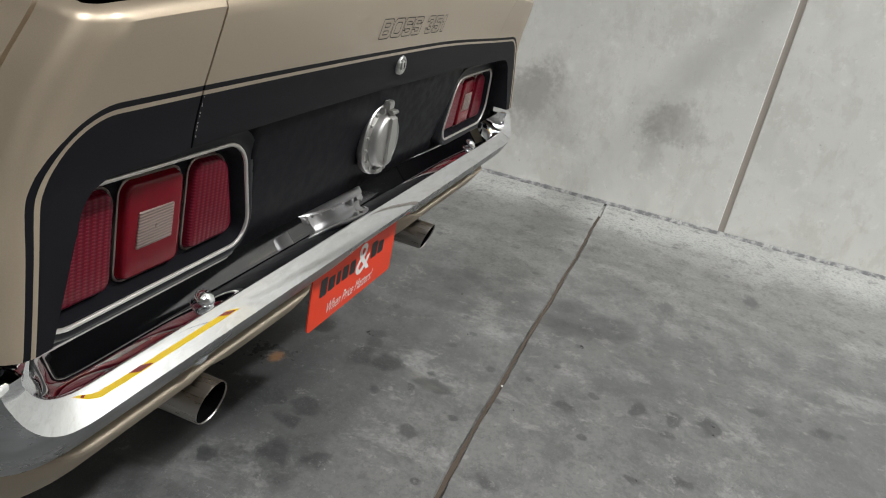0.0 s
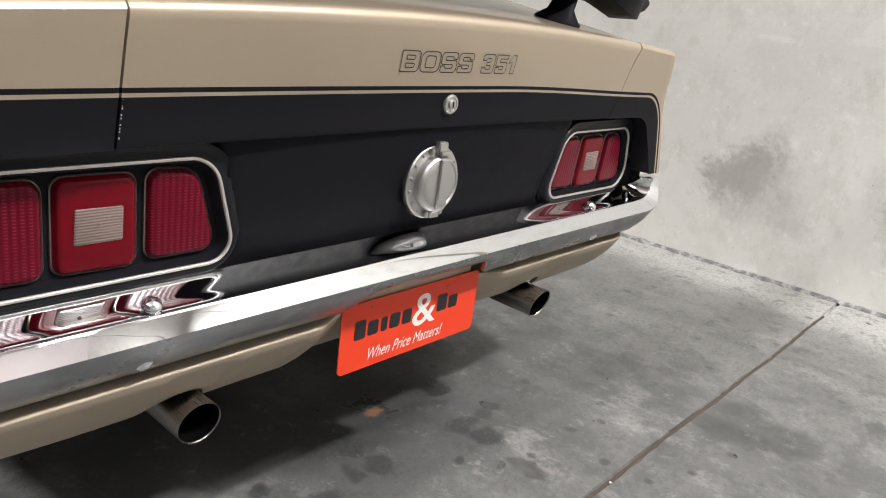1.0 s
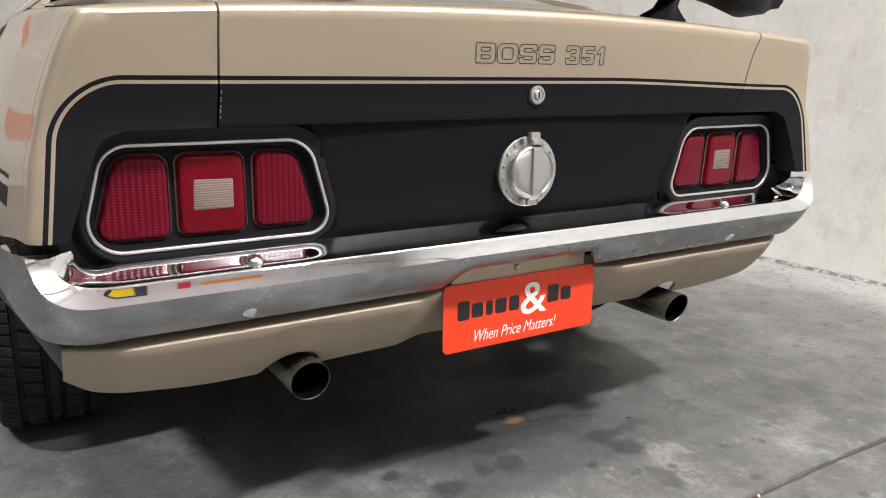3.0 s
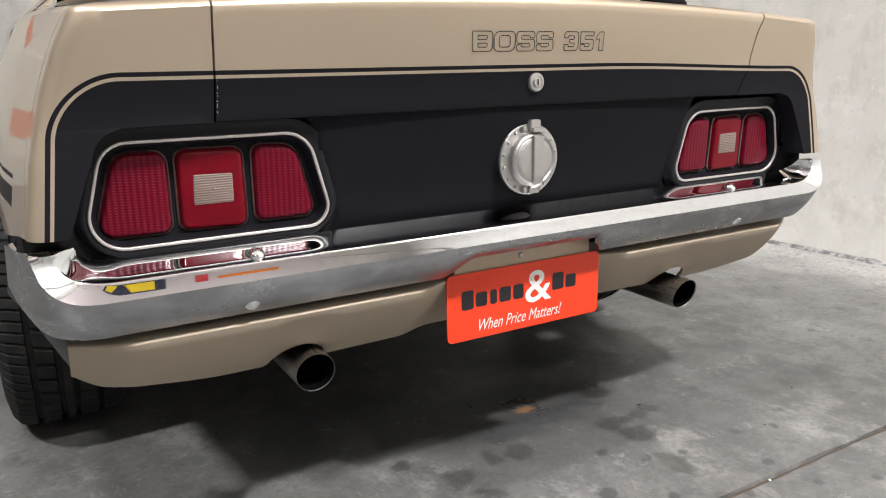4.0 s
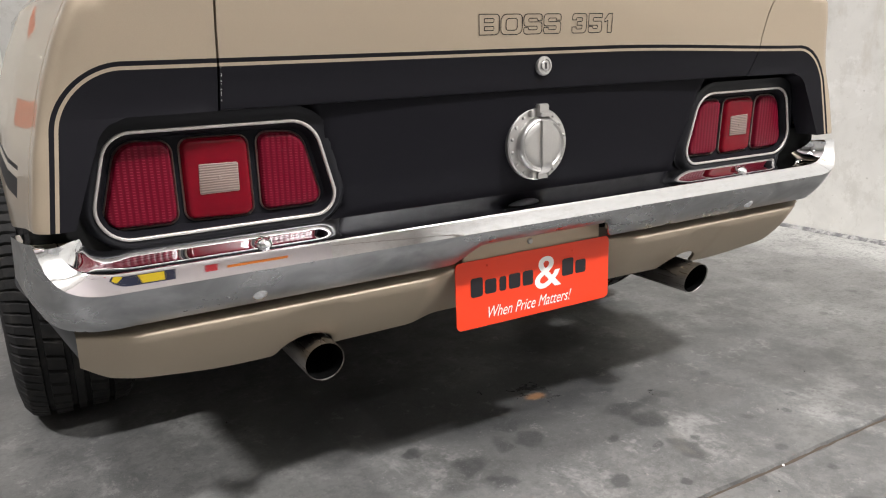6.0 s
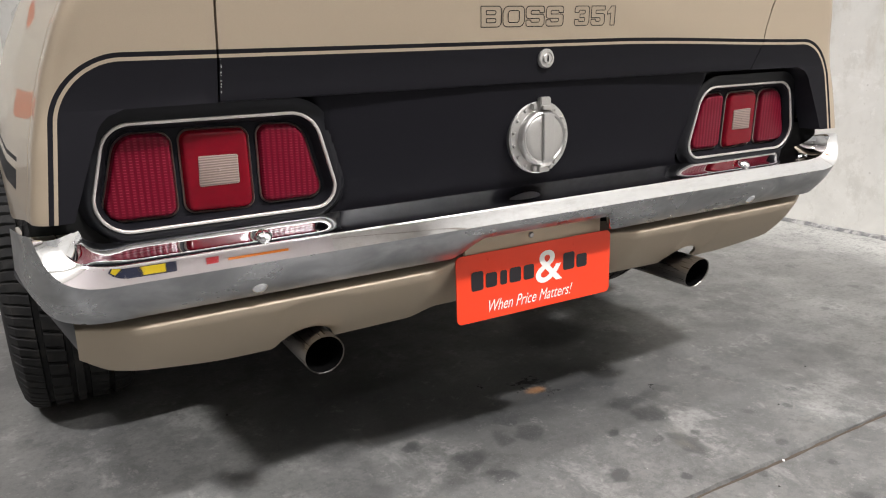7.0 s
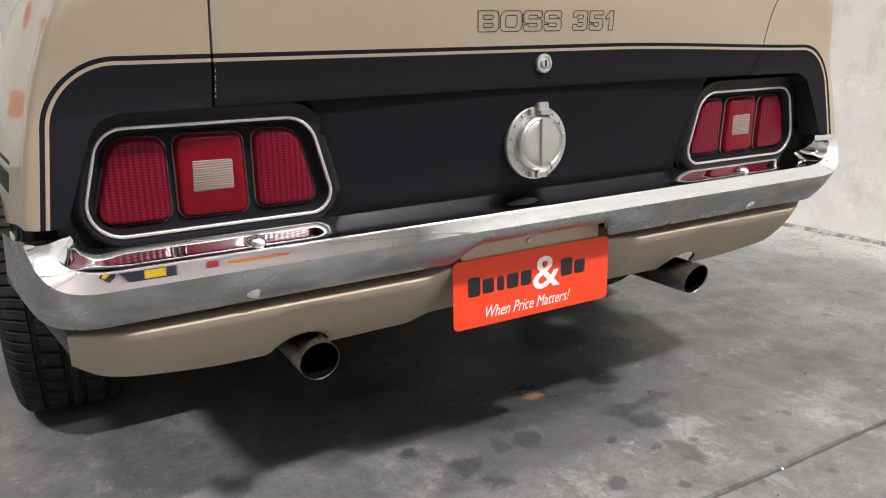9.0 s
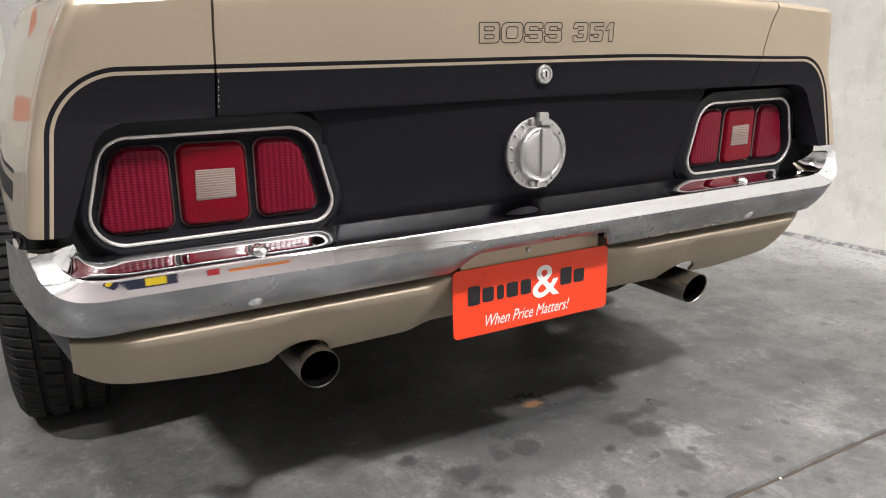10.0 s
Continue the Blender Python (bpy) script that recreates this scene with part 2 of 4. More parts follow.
def concrete_wall(name, smudges=(), tone=1.0):
    m = mat(name, (0.62, 0.61, 0.57), 0.8)
    n = Net(m)
    x, y, z = n.axes()
    big, mid, fine = n.noise(0.8, 5.0, 0.6, None, 0.5), n.noise(4.0, 6.0, 0.6, None, 0.6), n.noise(45.0, 6.0, 0.65)
    colour = n.mix(n.step(big, 0.3, 0.7), (0.82, 0.81, 0.765), (0.72, 0.71, 0.67))
    colour = n.mix(n.step(mid, 0.45, 0.72, 0.0, 0.5), colour, (0.60, 0.59, 0.55))
    colour = n.mix(n.step(n.noise(2.4, 5.0, 0.6, (1, 1, 2.2), 1.0), 0.58, 0.7, 0.0, 0.5), colour, (0.86, 0.85, 0.82))
    colour = n.mix(n.step(n.noise(8.0, 9.0, 0.76, (1, 1, 0.7)), 0.51, 0.60, 0.0, 0.30), colour, (0.55, 0.53, 0.47))
    colour = n.mix(n.step(n.noise(17.0, 8.0, 0.75), 0.43, 0.37, 0.0, 0.30), colour, (0.92, 0.91, 0.88))
    colour = n.mix(n.step(n.noise(3.1, 7.0, 0.7, (1, 1.6, 0.6)), 0.60, 0.70, 0.0, 0.30), colour, (0.52, 0.47, 0.38))
    colour = n.mix(n.step(n.noise(60.0, 4.0, 0.7), 0.66, 0.72, 0.0, 0.5), colour, (0.45, 0.43, 0.38))
    colour = n.mix(n.step(n.cells(9.0), 0.02, 0.05, 0.5, 0.0), colour, (0.40, 0.38, 0.34))
    for sy, sz, ry, rz, amount in smudges:
        a, b = n.math("DIVIDE", n.math("SUBTRACT", y, sy), ry), n.math("DIVIDE", n.math("SUBTRACT", z, sz), rz)
        d = n.math("SQRT", n.math("ADD", n.math("MULTIPLY", a, a), n.math("MULTIPLY", b, b)))
        d = n.math("ADD", d, n.math("ADD", n.math("MULTIPLY", n.math("SUBTRACT", mid, 0.5), 3.6), n.math("MULTIPLY", n.math("SUBTRACT", fine, 0.5), 1.0)))
        colour = n.mix(n.step(d, 0.25, 1.1, amount, 0.0), colour, (0.16, 0.15, 0.13))
    if tone < 1:
        colour = n.mix(1.0, colour, (tone, tone, tone), "MULTIPLY")
    n.set("Base Color", colour)
    n.bump(n.math("ADD", fine, n.math("MULTIPLY", mid, 0.7)), 0.25, 0.003)
    return m


def rubber():
    m = mat("tyre_rubber", (0.03, 0.029, 0.027), 0.72)
    m.node_tree.nodes["Principled BSDF"].inputs["Specular IOR Level"].default_value = 0.3
    n = Net(m)
    n.set("Base Color", n.mix(n.step(n.noise(25.0, 5.0), 0.45, 0.7), (0.008, 0.0078, 0.0078), (0.022, 0.0205, 0.0185)))
    return m


def brushed(name, base, rough):
    m = mat(name, base, rough, 1.0)
    n = Net(m)
    n.set("Roughness", n.step(n.noise(50.0, 4.0, 0.6, (6, 0.3, 6)), 0.3, 0.7, rough * 0.88, rough * 1.15))
    return m


M_BODY = beige_paint("champagne_paint", True)
M_PLAIN = beige_paint("champagne_paint_plain", False)
# darker copy of the paint: shade of the down-facing valance set in its colour
M_VALANCE = beige_paint("champagne_paint_shaded", False, (0.41, 0.345, 0.265))
M_BLACK = black_satin()
M_CHROME = chrome("bumper_chrome", 0.02, 0.035)
M_DULL = chrome("bumper_chrome_dull", 0.03, 0.035, 2.0)
M_TRIM = chrome("trim_chrome", 0.08, 0.1)
M_ALLOY = brushed("cast_aluminium", (0.50, 0.49, 0.475), 0.46)
M_STEEL = brushed("exhaust_steel", (0.36, 0.335, 0.31), 0.30)
M_SOOT = mat("soot", (0.0025, 0.0025, 0.0025), 0.95)
M_SOOT.node_tree.nodes["Principled BSDF"].inputs["Specular IOR Level"].default_value = 0.05
M_RED, M_REDRIB, M_WHITE = lens_red("red_lens_plain", False), lens_red("red_lens_ribbed", True), lens_white()
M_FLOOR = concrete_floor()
M_WALL = concrete_wall("dull_concrete", (), 0.2)
M_NORTH = concrete_wall("light_concrete", (), 0.85)
M_PALE = concrete_wall("pale_concrete", (), 0.4)
M_SIDEWALL = concrete_wall("pale_concrete_stained", ((0.25, 0.42, 0.16, 0.13, 0.36), (0.12, 0.36, 0.28, 0.22, 0.22), (-0.45, 0.44, 0.16, 0.13, 0.32), (-0.42, 0.30, 0.10, 0.2, 0.25), (-0.1, 0.95, 0.45, 0.35, 0.12)))
M_DIRT = mat("joint_dirt", (0.075, 0.058, 0.044), 0.95)
M_RUBBER = rubber()
M_ORANGE = mat("orange_film", (0.80, 0.048, 0.010), 0.45)
M_INK = mat("black_ink", (0.012, 0.011, 0.014), 0.4)
M_PRINT = mat("white_ink", (0.85, 0.83, 0.80), 0.4)
M_GLASS = mat("tinted_glass", (0.02, 0.022, 0.022), 0.03, 0.0, 0.5)
M_UNDER = mat("underbody_black", (0.007, 0.007, 0.007), 0.9)
M_UNDER.node_tree.nodes["Principled BSDF"].inputs["Specular IOR Level"].default_value = 0.15
M_FILLER = mat("dusty_black_plastic", (0.030, 0.032, 0.037), 0.38)
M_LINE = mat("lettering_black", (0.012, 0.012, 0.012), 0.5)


# ---- helpers of the build ----
def part(name, bm, material, parent=None, label="", sharp=35):
    me = bpy.data.meshes.new(name)
    bmesh.ops.recalc_face_normals(bm, faces=bm.faces)
    for f in bm.faces:
        f.smooth = True
    bm.to_mesh(me)
    bm.free()
    me.set_sharp_from_angle(angle=radians(sharp))
    me.materials.append(material)
    ob = new(name, me)
    ob.parent = parent
    if label:
        ob["label"] = label
    return ob


def empty(name, label, category, at=(0, 0, 0), group="", kind=""):
    ob = new(name)
    ob.location = at
    return tagged(ob, label, category, group, kind)


def smooth(v, lo, hi):
    u = min(1.0, max(0.0, (v - lo) / (hi - lo)))
    return u * u * (3 - 2 * u)


def curve(v, knots):
    """Soft interpolation through (value, result) knots."""
    if v <= knots[0][0]:
        return knots[0][1]
    for (a, p), (b, q) in zip(knots, knots[1:]):
        if v <= b:
            return p + (q - p) * (v - a) / (b - a)
    return knots[-1][1]


def lattice(bm, rows, closed=False, loop=False):
    """Faces between rows of points; closed joins each row's ends, loop joins the last row to the first."""
    vs = [[bm.verts.new(p) for p in r] for r in rows]
    n = len(rows[0])
    for a, b in zip(vs, vs[1:] + ([vs[0]] if loop else [])):
        for i in range(n if closed else n - 1):
            j = (i + 1) % n
            bm.faces.new((a[i], a[j], b[j], b[i]))
    return vs


def box(bm, lo, hi, bevel=0.0):
    geo = bmesh.ops.create_cube(bm, size=1.0)["verts"]
    for v in geo:
        v.co = [l + (h - l) * (c + 0.5) for c, l, h in zip(v.co, lo, hi)]
    if bevel:
        bmesh.ops.bevel(bm, geom=list({e for v in geo for e in v.link_edges}), offset=bevel, segments=2, affect="EDGES")


def ring(n, r, centre=(0, 0), squash=1.0):
    return [(centre[0] + r * math.cos(2 * math.pi * i / n), centre[1] + squash * r * math.sin(2 * math.pi * i / n)) for i in range(n)]


def lathe_y(bm, profile, centre, n=48):
    """Turn (radius, y) points round an axis along y through centre (x, y, z)."""
    rows = [[(centre[0] + r * math.cos(2 * math.pi * i / n), centre[1] + y, centre[2] + r * math.sin(2 * math.pi * i / n)) for i in range(n)] for r, y in profile]
    vs = lattice(bm, rows, closed=True)
    for end in (0, -1):
        if profile[end][0] > 1e-4:
            bm.faces.new(vs[end])


def rounded(corners, radii, seg=8):
    """A closed outline with rounded corners."""
    out, n = [], len(corners)
    for i in range(n):
        p, a, b = Vector(corners[i]), Vector(corners[i - 1]), Vector(corners[(i + 1) % n])
        u, w = (a - p).normalized(), (b - p).normalized()
        half = u.angle(w) / 2
        r = radii[i] if isinstance(radii, (list, tuple)) else radii
        d = r / math.tan(half)
        c = p + (u + w).normalized() * (r / math.sin(half))
        s, e = p + u * d - c, p + w * d - c
        turn = s.angle_signed(e)
        for k in range(seg + 1):
            an = -turn * k / seg
            out.append((c.x + s.x * math.cos(an) - s.y * math.sin(an), c.y + s.x * math.sin(an) + s.y * math.cos(an)))
    return out


def grown(outline, d):
    """The outline pushed outwards by d."""
    n, out = len(outline), []
    area = sum(outline[i][0] * outline[(i + 1) % n][1] - outline[(i + 1) % n][0] * outline[i][1] for i in range(n))
    for i in range(n):
        a, b = Vector(outline[i - 1]), Vector(outline[(i + 1) % n])
        t = (b - a).normalized()
        o = Vector((t.y, -t.x)) * (1 if area > 0 else -1)
        out.append((outline[i][0] + o.x * d, outline[i][1] + o.y * d))
    return out


# ---- the hall ----
WALL_X = 2.31
EAVES = 8.4
LEFT_X, BACK_Y, FRONT_Y = -7.5, -9.0, 8.0


def hall():
    # floor with one sawn joint
    bm = bmesh.new()
    J = -0.281
    prof = [(BACK_Y - 0.2, 0), (-4, 0), (-2, 0), (-1, 0), (J - 0.009, 0), (J - 0.0065, -0.003), (J - 0.005, -0.012), (J + 0.005, -0.012), (J + 0.0065, -0.003), (J + 0.009, 0), (1, 0), (3, 0), (FRONT_Y + 0.2, 0)]
    rnd = random.Random(4)
    xs = [LEFT_X - 0.2, -4, -2] + [-1 + 0.05 * i for i in range(64)] + [WALL_X - 0.1, WALL_X + 0.4]
    rows = []
    for x in xs:
        w = 0.0035 * math.sin(x * 3.1) + 0.002 * math.sin(x * 11)
        rows.append([(x, y + (w + rnd.uniform(-0.0022, 0.0022) if abs(y - J) < 0.02 else 0), z) for y, z in prof])
    lattice(bm, rows)
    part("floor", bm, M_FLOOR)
    tagged(bpy.data.objects["floor"], "grey power-floated concrete floor with oil stains and painted shade under the car", "floor", kind="structure")
    bm = bmesh.new()
    lattice(bm, [[(x, J - 0.008, -0.006 + rnd.uniform(-0.002, 0.0015)), (x, J, -0.004 + rnd.uniform(-0.003, 0.002)), (x, J + 0.008, -0.006 + rnd.uniform(-0.002, 0.0015))] for x in [-7.5 + 0.02 * i for i in range(481)]])
    tagged(part("joint_filler", bm, M_DIRT), "brown dirt packed in the sawn floor joint", "joint", kind="structure")
    # side wall of tilted-up panels with an open vertical joint
    slope = -0.06
    wx = lambda y: WALL_X + slope * y
    wall = empty("wall_east", "pale stained concrete panel wall", "wall", kind="structure")
    for y0, y1 in ((BACK_Y, -4.856), (-4.828, -0.844), (-0.816, 3.174), (3.202, FRONT_Y)):
        bm = bmesh.new()
        c = 0.003
        outline = [(wx(y0) + c, y0), (wx(y0 + c), y0 + c), (wx(y1 - c), y1 - c), (wx(y1) + c, y1), (wx(y1) + 0.18, y1), (wx(y0) + 0.18, y0)]
        v = lattice(bm, [[(x, y, z) for x, y in outline] for z in (0.012, EAVES)], closed=True)
        bm.faces.new(v[0]), bm.faces.new(v[1])
        part("panel", bm, M_SIDEWALL, wall)
    bm = bmesh.new()
    lattice(bm, [[(wx(y) + 0.006, y, 0), (wx(y) + 0.006, y, EAVES)] for y in (BACK_Y, FRONT_Y)])
    part("joint_sealant", bm, mat("sealant", (0.40, 0.36, 0.315), 0.9), wall, "grey sealant in the panel joints")
    # crumbly line where wall meets floor
    bm = bmesh.new()
    rows = []
    for i in range(900):
        y = -6 + 0.012 * i
        n1, n2 = noise.noise((y * 9, 0, 3)), noise.noise((y * 31, 5, 0))
        out = 0.022 + 0.012 * n1 + 0.010 * n2
        rows.append([(wx(y) + 0.03, y, 0.016 + 0.006 * n2), (wx(y) - out * 0.5, y, 0.012 + 0.006 * n1), (wx(y) - out, y, 0.0005)])
    lattice(bm, rows)
    dm = mat("crumbled_mortar", (0.16, 0.15, 0.14), 0.95)
    dn = Net(dm)
    dn.set("Base Color", dn.mix(dn.step(dn.noise(28.0, 5.0, 0.7), 0.42, 0.62), (0.15, 0.15, 0.15), (0.40, 0.395, 0.38)))
    tagged(part("base_joint", bm, dm), "dark crumbled mortar line between wall and floor", "joint", kind="structure")
    # the other walls and the ceiling
    for name, lo, hi in (("wall_west", (LEFT_X - 0.2, BACK_Y, 0), (LEFT_X, FRONT_Y, CEILING)), ("wall_south", (LEFT_X - 0.2, BACK_Y - 0.2, 0), (WALL_X + 1.2, BACK_Y - 0.002, CEILING)), ("wall_north", (LEFT_X - 0.2, FRONT_Y + 0.002, 0), (WALL_X + 1.2, FRONT_Y + 0.2, CEILING))):
        bm = bmesh.new()
        box(bm, lo, hi)
        tagged(part(name, bm, M_PALE if name == "wall_south" else M_NORTH if name == "wall_north" else M_WALL), "plain concrete wall of the hall", "wall", kind="structure")
    bm = bmesh.new()
    box(bm, (LEFT_X - 0.2, BACK_Y - 0.2, CEILING + 0.002), (WALL_X + 1.2, FRONT_Y + 0.2, CEILING + 0.2))
    tagged(part("ceiling", bm, mat("ceiling_white", (0.56, 0.515, 0.51), 0.85)), "white painted flat ceiling", "ceiling", kind="structure")


def ceiling_lamps():
    glow = bpy.data.materials.new("lamp_diffuser")
    glow.use_nodes = True
    b = glow.node_tree.nodes["Principled BSDF"]
    b.inputs["Emission Color"].default_value = (1.0, 0.975, 0.98, 1)
    b.inputs["Emission Strength"].default_value = 6.0
    body = mat("lamp_body_white", (0.7, 0.7, 0.7), 0.5)
    for x, y, watts in LAMPS:
        lamp = empty("ceiling_lamp", "long white suspended ceiling light with a frosted diffuser", "ceiling light", (x, y, LAMP_Z), "ceiling lights")
        bm = bmesh.new()
        box(bm, (-LAMP_WIDTH / 2 - 0.01, -LAMP_LENGTH / 2 - 0.02, -0.05), (LAMP_WIDTH / 2 + 0.01, LAMP_LENGTH / 2 + 0.02, 0), 0.006)
        part("housing", bm, body, lamp)
        bm = bmesh.new()
        box(bm, (-LAMP_WIDTH / 2, -LAMP_LENGTH / 2, -0.06), (LAMP_WIDTH / 2, LAMP_LENGTH / 2, -0.052), 0.003)
        part("diffuser", bm, glow, lamp, "glowing frosted diffuser")
        data = bpy.data.lights.new("lamp_light", "AREA")
        data.shape, data.size, data.size_y, data.energy, data.color = "RECTANGLE", LAMP_WIDTH, LAMP_LENGTH, watts, (1.0, 0.975, 0.98)
        ob = new("lamp_light", data)
        ob.location, ob.parent = (0, 0, -0.066), lamp
        # added fill above the closed housing: a share of the watts brightens the ceiling
        data = bpy.data.lights.new("lamp_uplight", "AREA")
        data.shape, data.size, data.size_y, data.energy, data.color = "RECTANGLE", LAMP_WIDTH, LAMP_LENGTH, UPLIGHT * watts, (1.0, 0.955, 0.95)
        ob = new("lamp_uplight", data)
        ob.location, ob.rotation_euler, ob.parent = (0, 0, 0.012), (math.pi, 0, 0), lamp
        for rx in (-0.35, 0.35):
            bm = bmesh.new()
            box(bm, (rx - 0.004, -0.004, 0.0), (rx + 0.004, 0.004, CEILING - LAMP_Z))
            part("rod", bm, body, lamp)


# ---- the car's shapes ----
LID_X, LID_Z = 0.588, 0.777


def bow(x):
    return 0.006 * x * x


LID_LEFT = [(0.777, 0.5880), (0.83, 0.5845), (0.90, 0.5860), (0.95, 0.5860)]
LID_RIGHT = [(0.777, 0.5420), (0.80, 0.5560), (0.831, 0.5700), (0.861, 0.5660), (0.91, 0.5660), (0.95, 0.5790)]
LID_PROFILE = [(0.777, -0.0215), (0.80, -0.0225), (0.82, -0.0250), (0.85, -0.031), (0.875, -0.038), (0.92, -0.0500), (0.945, -0.0560), (0.97, -0.0610)]
LOW_PROFILE = [(0.50, 0.045), (0.56, 0.032), (0.60, 0.022), (0.67, 0.008), (0.74, -0.004), (0.777, -0.010)]
END_PROFILE = [(0.56, -0.031), (0.63, -0.0315), (0.68, -0.0285), (0.72, -0.0255), (0.75, -0.0230), (0.777, -0.0215)]


def tail_y(x, z):
    """The outer skin of lid and quarter ends."""
    return (curve(z, LID_PROFILE) if z >= LID_Z else curve(z, END_PROFILE)) + 0.004 - 0.034 * x * x


def low_y(x, z):
    return curve(z, LOW_PROFILE) + bow(x)


def lamp_y(x, z):
    """The plane of the lamp bezels."""
    return 0.013 - 0.05 * (z - 0.67)


def lid_edge(z, side):
    """Half width of the boot lid at height z."""
    return curve(z, LID_LEFT if side < 0 else LID_RIGHT)


def cap_edge(z, side=-1):
    """Where the quarter panel's end begins, beside the lamp."""
    if z >= LID_Z:
        return lid_edge(z, side) + 0.0035
    edge = 0.806 - 0.38 * (z - 0.62)
    if z > 0.727:
        edge = min(edge, 0.712 + math.sqrt(max(0.0, 0.05 ** 2 - (z - 0.727) ** 2)))
    return edge - (0.024 if side > 0 else 0.0)


def deck_z(x, y):
    return 0.968 - 0.052 * x * x + 0.145 * max(0.0, y + 0.03) * (1 - 0.6 * smooth(abs(x), 0.55, 0.85))


WIDTH = [(-0.05, 0.868), (0.05, 0.876), (0.3, 0.900), (1.0, 0.928), (2.0, 0.932), (3.5, 0.92), (4.3, 0.88), (4.62, 0.80)]
TUCK = [(0.20, 0.09), (0.36, 0.05), (0.50, 0.024), (0.64, 0.020), (0.73, 0.035), (0.80, 0.053), (0.83, 0.062), (0.886, 0.083), (0.93, 0.105), (1.0, 0.140)]
AXLES = (0.905, 3.70)
WHEEL_R = 0.325


def side_x(y, z):
    return curve(y, WIDTH) - curve(z, TUCK)


def shoulder(y):
    if y < 0.6:
        return deck_z(side_x(y, 0.93), y) - 0.012
    return curve(y, [(0.6, deck_z(side_x(0.6, 0.93), 0.6) - 0.012), (1.4, 0.985), (2.4, 0.955), (3.4, 0.91), (4.62, 0.80)])


def sill(y):
    z = curve(y, [(0.0, 0.60), (0.38, 0.575), (0.55, 0.55), (1.1, 0.50), (1.30, 0.24), (4.2, 0.24), (4.62, 0.34)])
    for a in AXLES:
        if abs(y - a) < 0.395:
            z = max(z, WHEEL_R + math.sqrt(0.395 ** 2 - (y - a) ** 2))
    return z


CORNER = 0.034


def outline_point(kind, v, z, side):
    """A point of the body's plan outline at height z: 'tail' by x, 'corner' by 0..1, 'side' by y."""
    xs = side_x(0.02, z)
    yc = tail_y(xs - CORNER, z) + CORNER
    if kind == "tail":
        a = cap_edge(z, side)
        x = a + (xs - CORNER - a) * v
        return (side * x, tail_y(x, z), z)
    if kind == "corner":
        a = v * math.pi / 2
        return (side * (xs - CORNER + CORNER * math.sin(a)), yc - CORNER * math.cos(a), z)
    y = yc + v
    seam = 0.006 if 0.0275 < v < 0.0305 else 0.0
    return (side * (xs + side_x(y, z) - side_x(yc, z) - seam), y, z)


def quarter_panel(car, side):
    bm = bmesh.new()
    ROWS = 26
    stations = [("tail", i / 10) for i in range(11)] + [("corner", i / 8) for i in range(1, 8)] + [("side", v) for v in [0, 0.012, 0.0265, 0.0280, 0.0300, 0.0315, 0.05, 0.1, 0.16, 0.22, 0.3, 0.4, 0.5] + [0.56 + 0.03 * i for i in range(28)] + [1.45, 1.55]]
    cols = []
    for kind, v in stations:
        base = 0.632
        if kind == "side":
            base = curve(v, [(0, 0.632), (0.10, 0.62), (0.38, 0.575)]) if v < 0.38 else sill(v)
        probe = outline_point(kind, v, 0.92, side)
        top = deck_z(probe[0], probe[1]) - 0.012 if kind != "side" else shoulder(probe[1])
        if kind == "side":
            zs = [base + (top - base) * k / ROWS for k in range(ROWS + 1)]
        else:
            zs = [base + (LID_Z - 0.0005 - base) * k / 17 for k in range(18)] + [LID_Z + (top - LID_Z) * k / 8 for k in range(9)]
        col = [outline_point(kind, v, z, side) for z in zs]
        x, y, z = col[-1]
        # soft roll over the top edge
        if kind == "tail":
            inw = (0, 1)
        elif kind == "corner":
            a = v * math.pi / 2
            inw = (-side * math.sin(a), math.cos(a))
        else:
            inw = (-side, 0)
        for f, u in ((0.003, 0.006), (0.009, 0.0105), (0.018, 0.0125)):
            col.append((x + inw[0] * f, y + inw[1] * f, z + u))
        cols.append(col)
    lattice(bm, cols)
    # top of the quarter, from the shoulder in to the lid
    rows = []
    ys = [-0.02 + 0.05 * i for i in range(12)]
    for y in ys:
        xo = abs(outline_point("side", max(0, y - 0.02), 0.93, side)[0]) - 0.016
        if y < 0.02:
            xo = min(xo, 0.745)
        xi = lid_edge(0.93, side)
        rows.append([(side * (xi + 0.0035 + (xo - xi - 0.0035) * k / 6), max(y, tail_y(xo, 0.93) + 0.016), deck_z(xi + (xo - xi) * k / 6, y) - 0.0005) for k in range(7)])
    lattice(bm, rows)
    # return of the sheet metal into the lid gap
    gap = cols[0]
    lattice(bm, [gap, [(p[0] + side * 0.001, p[1] + 0.055, p[2]) for p in gap]])
    return part("quarter_panel", bm, M_BODY, car, "champagne quarter panel with black tail paint", 40)


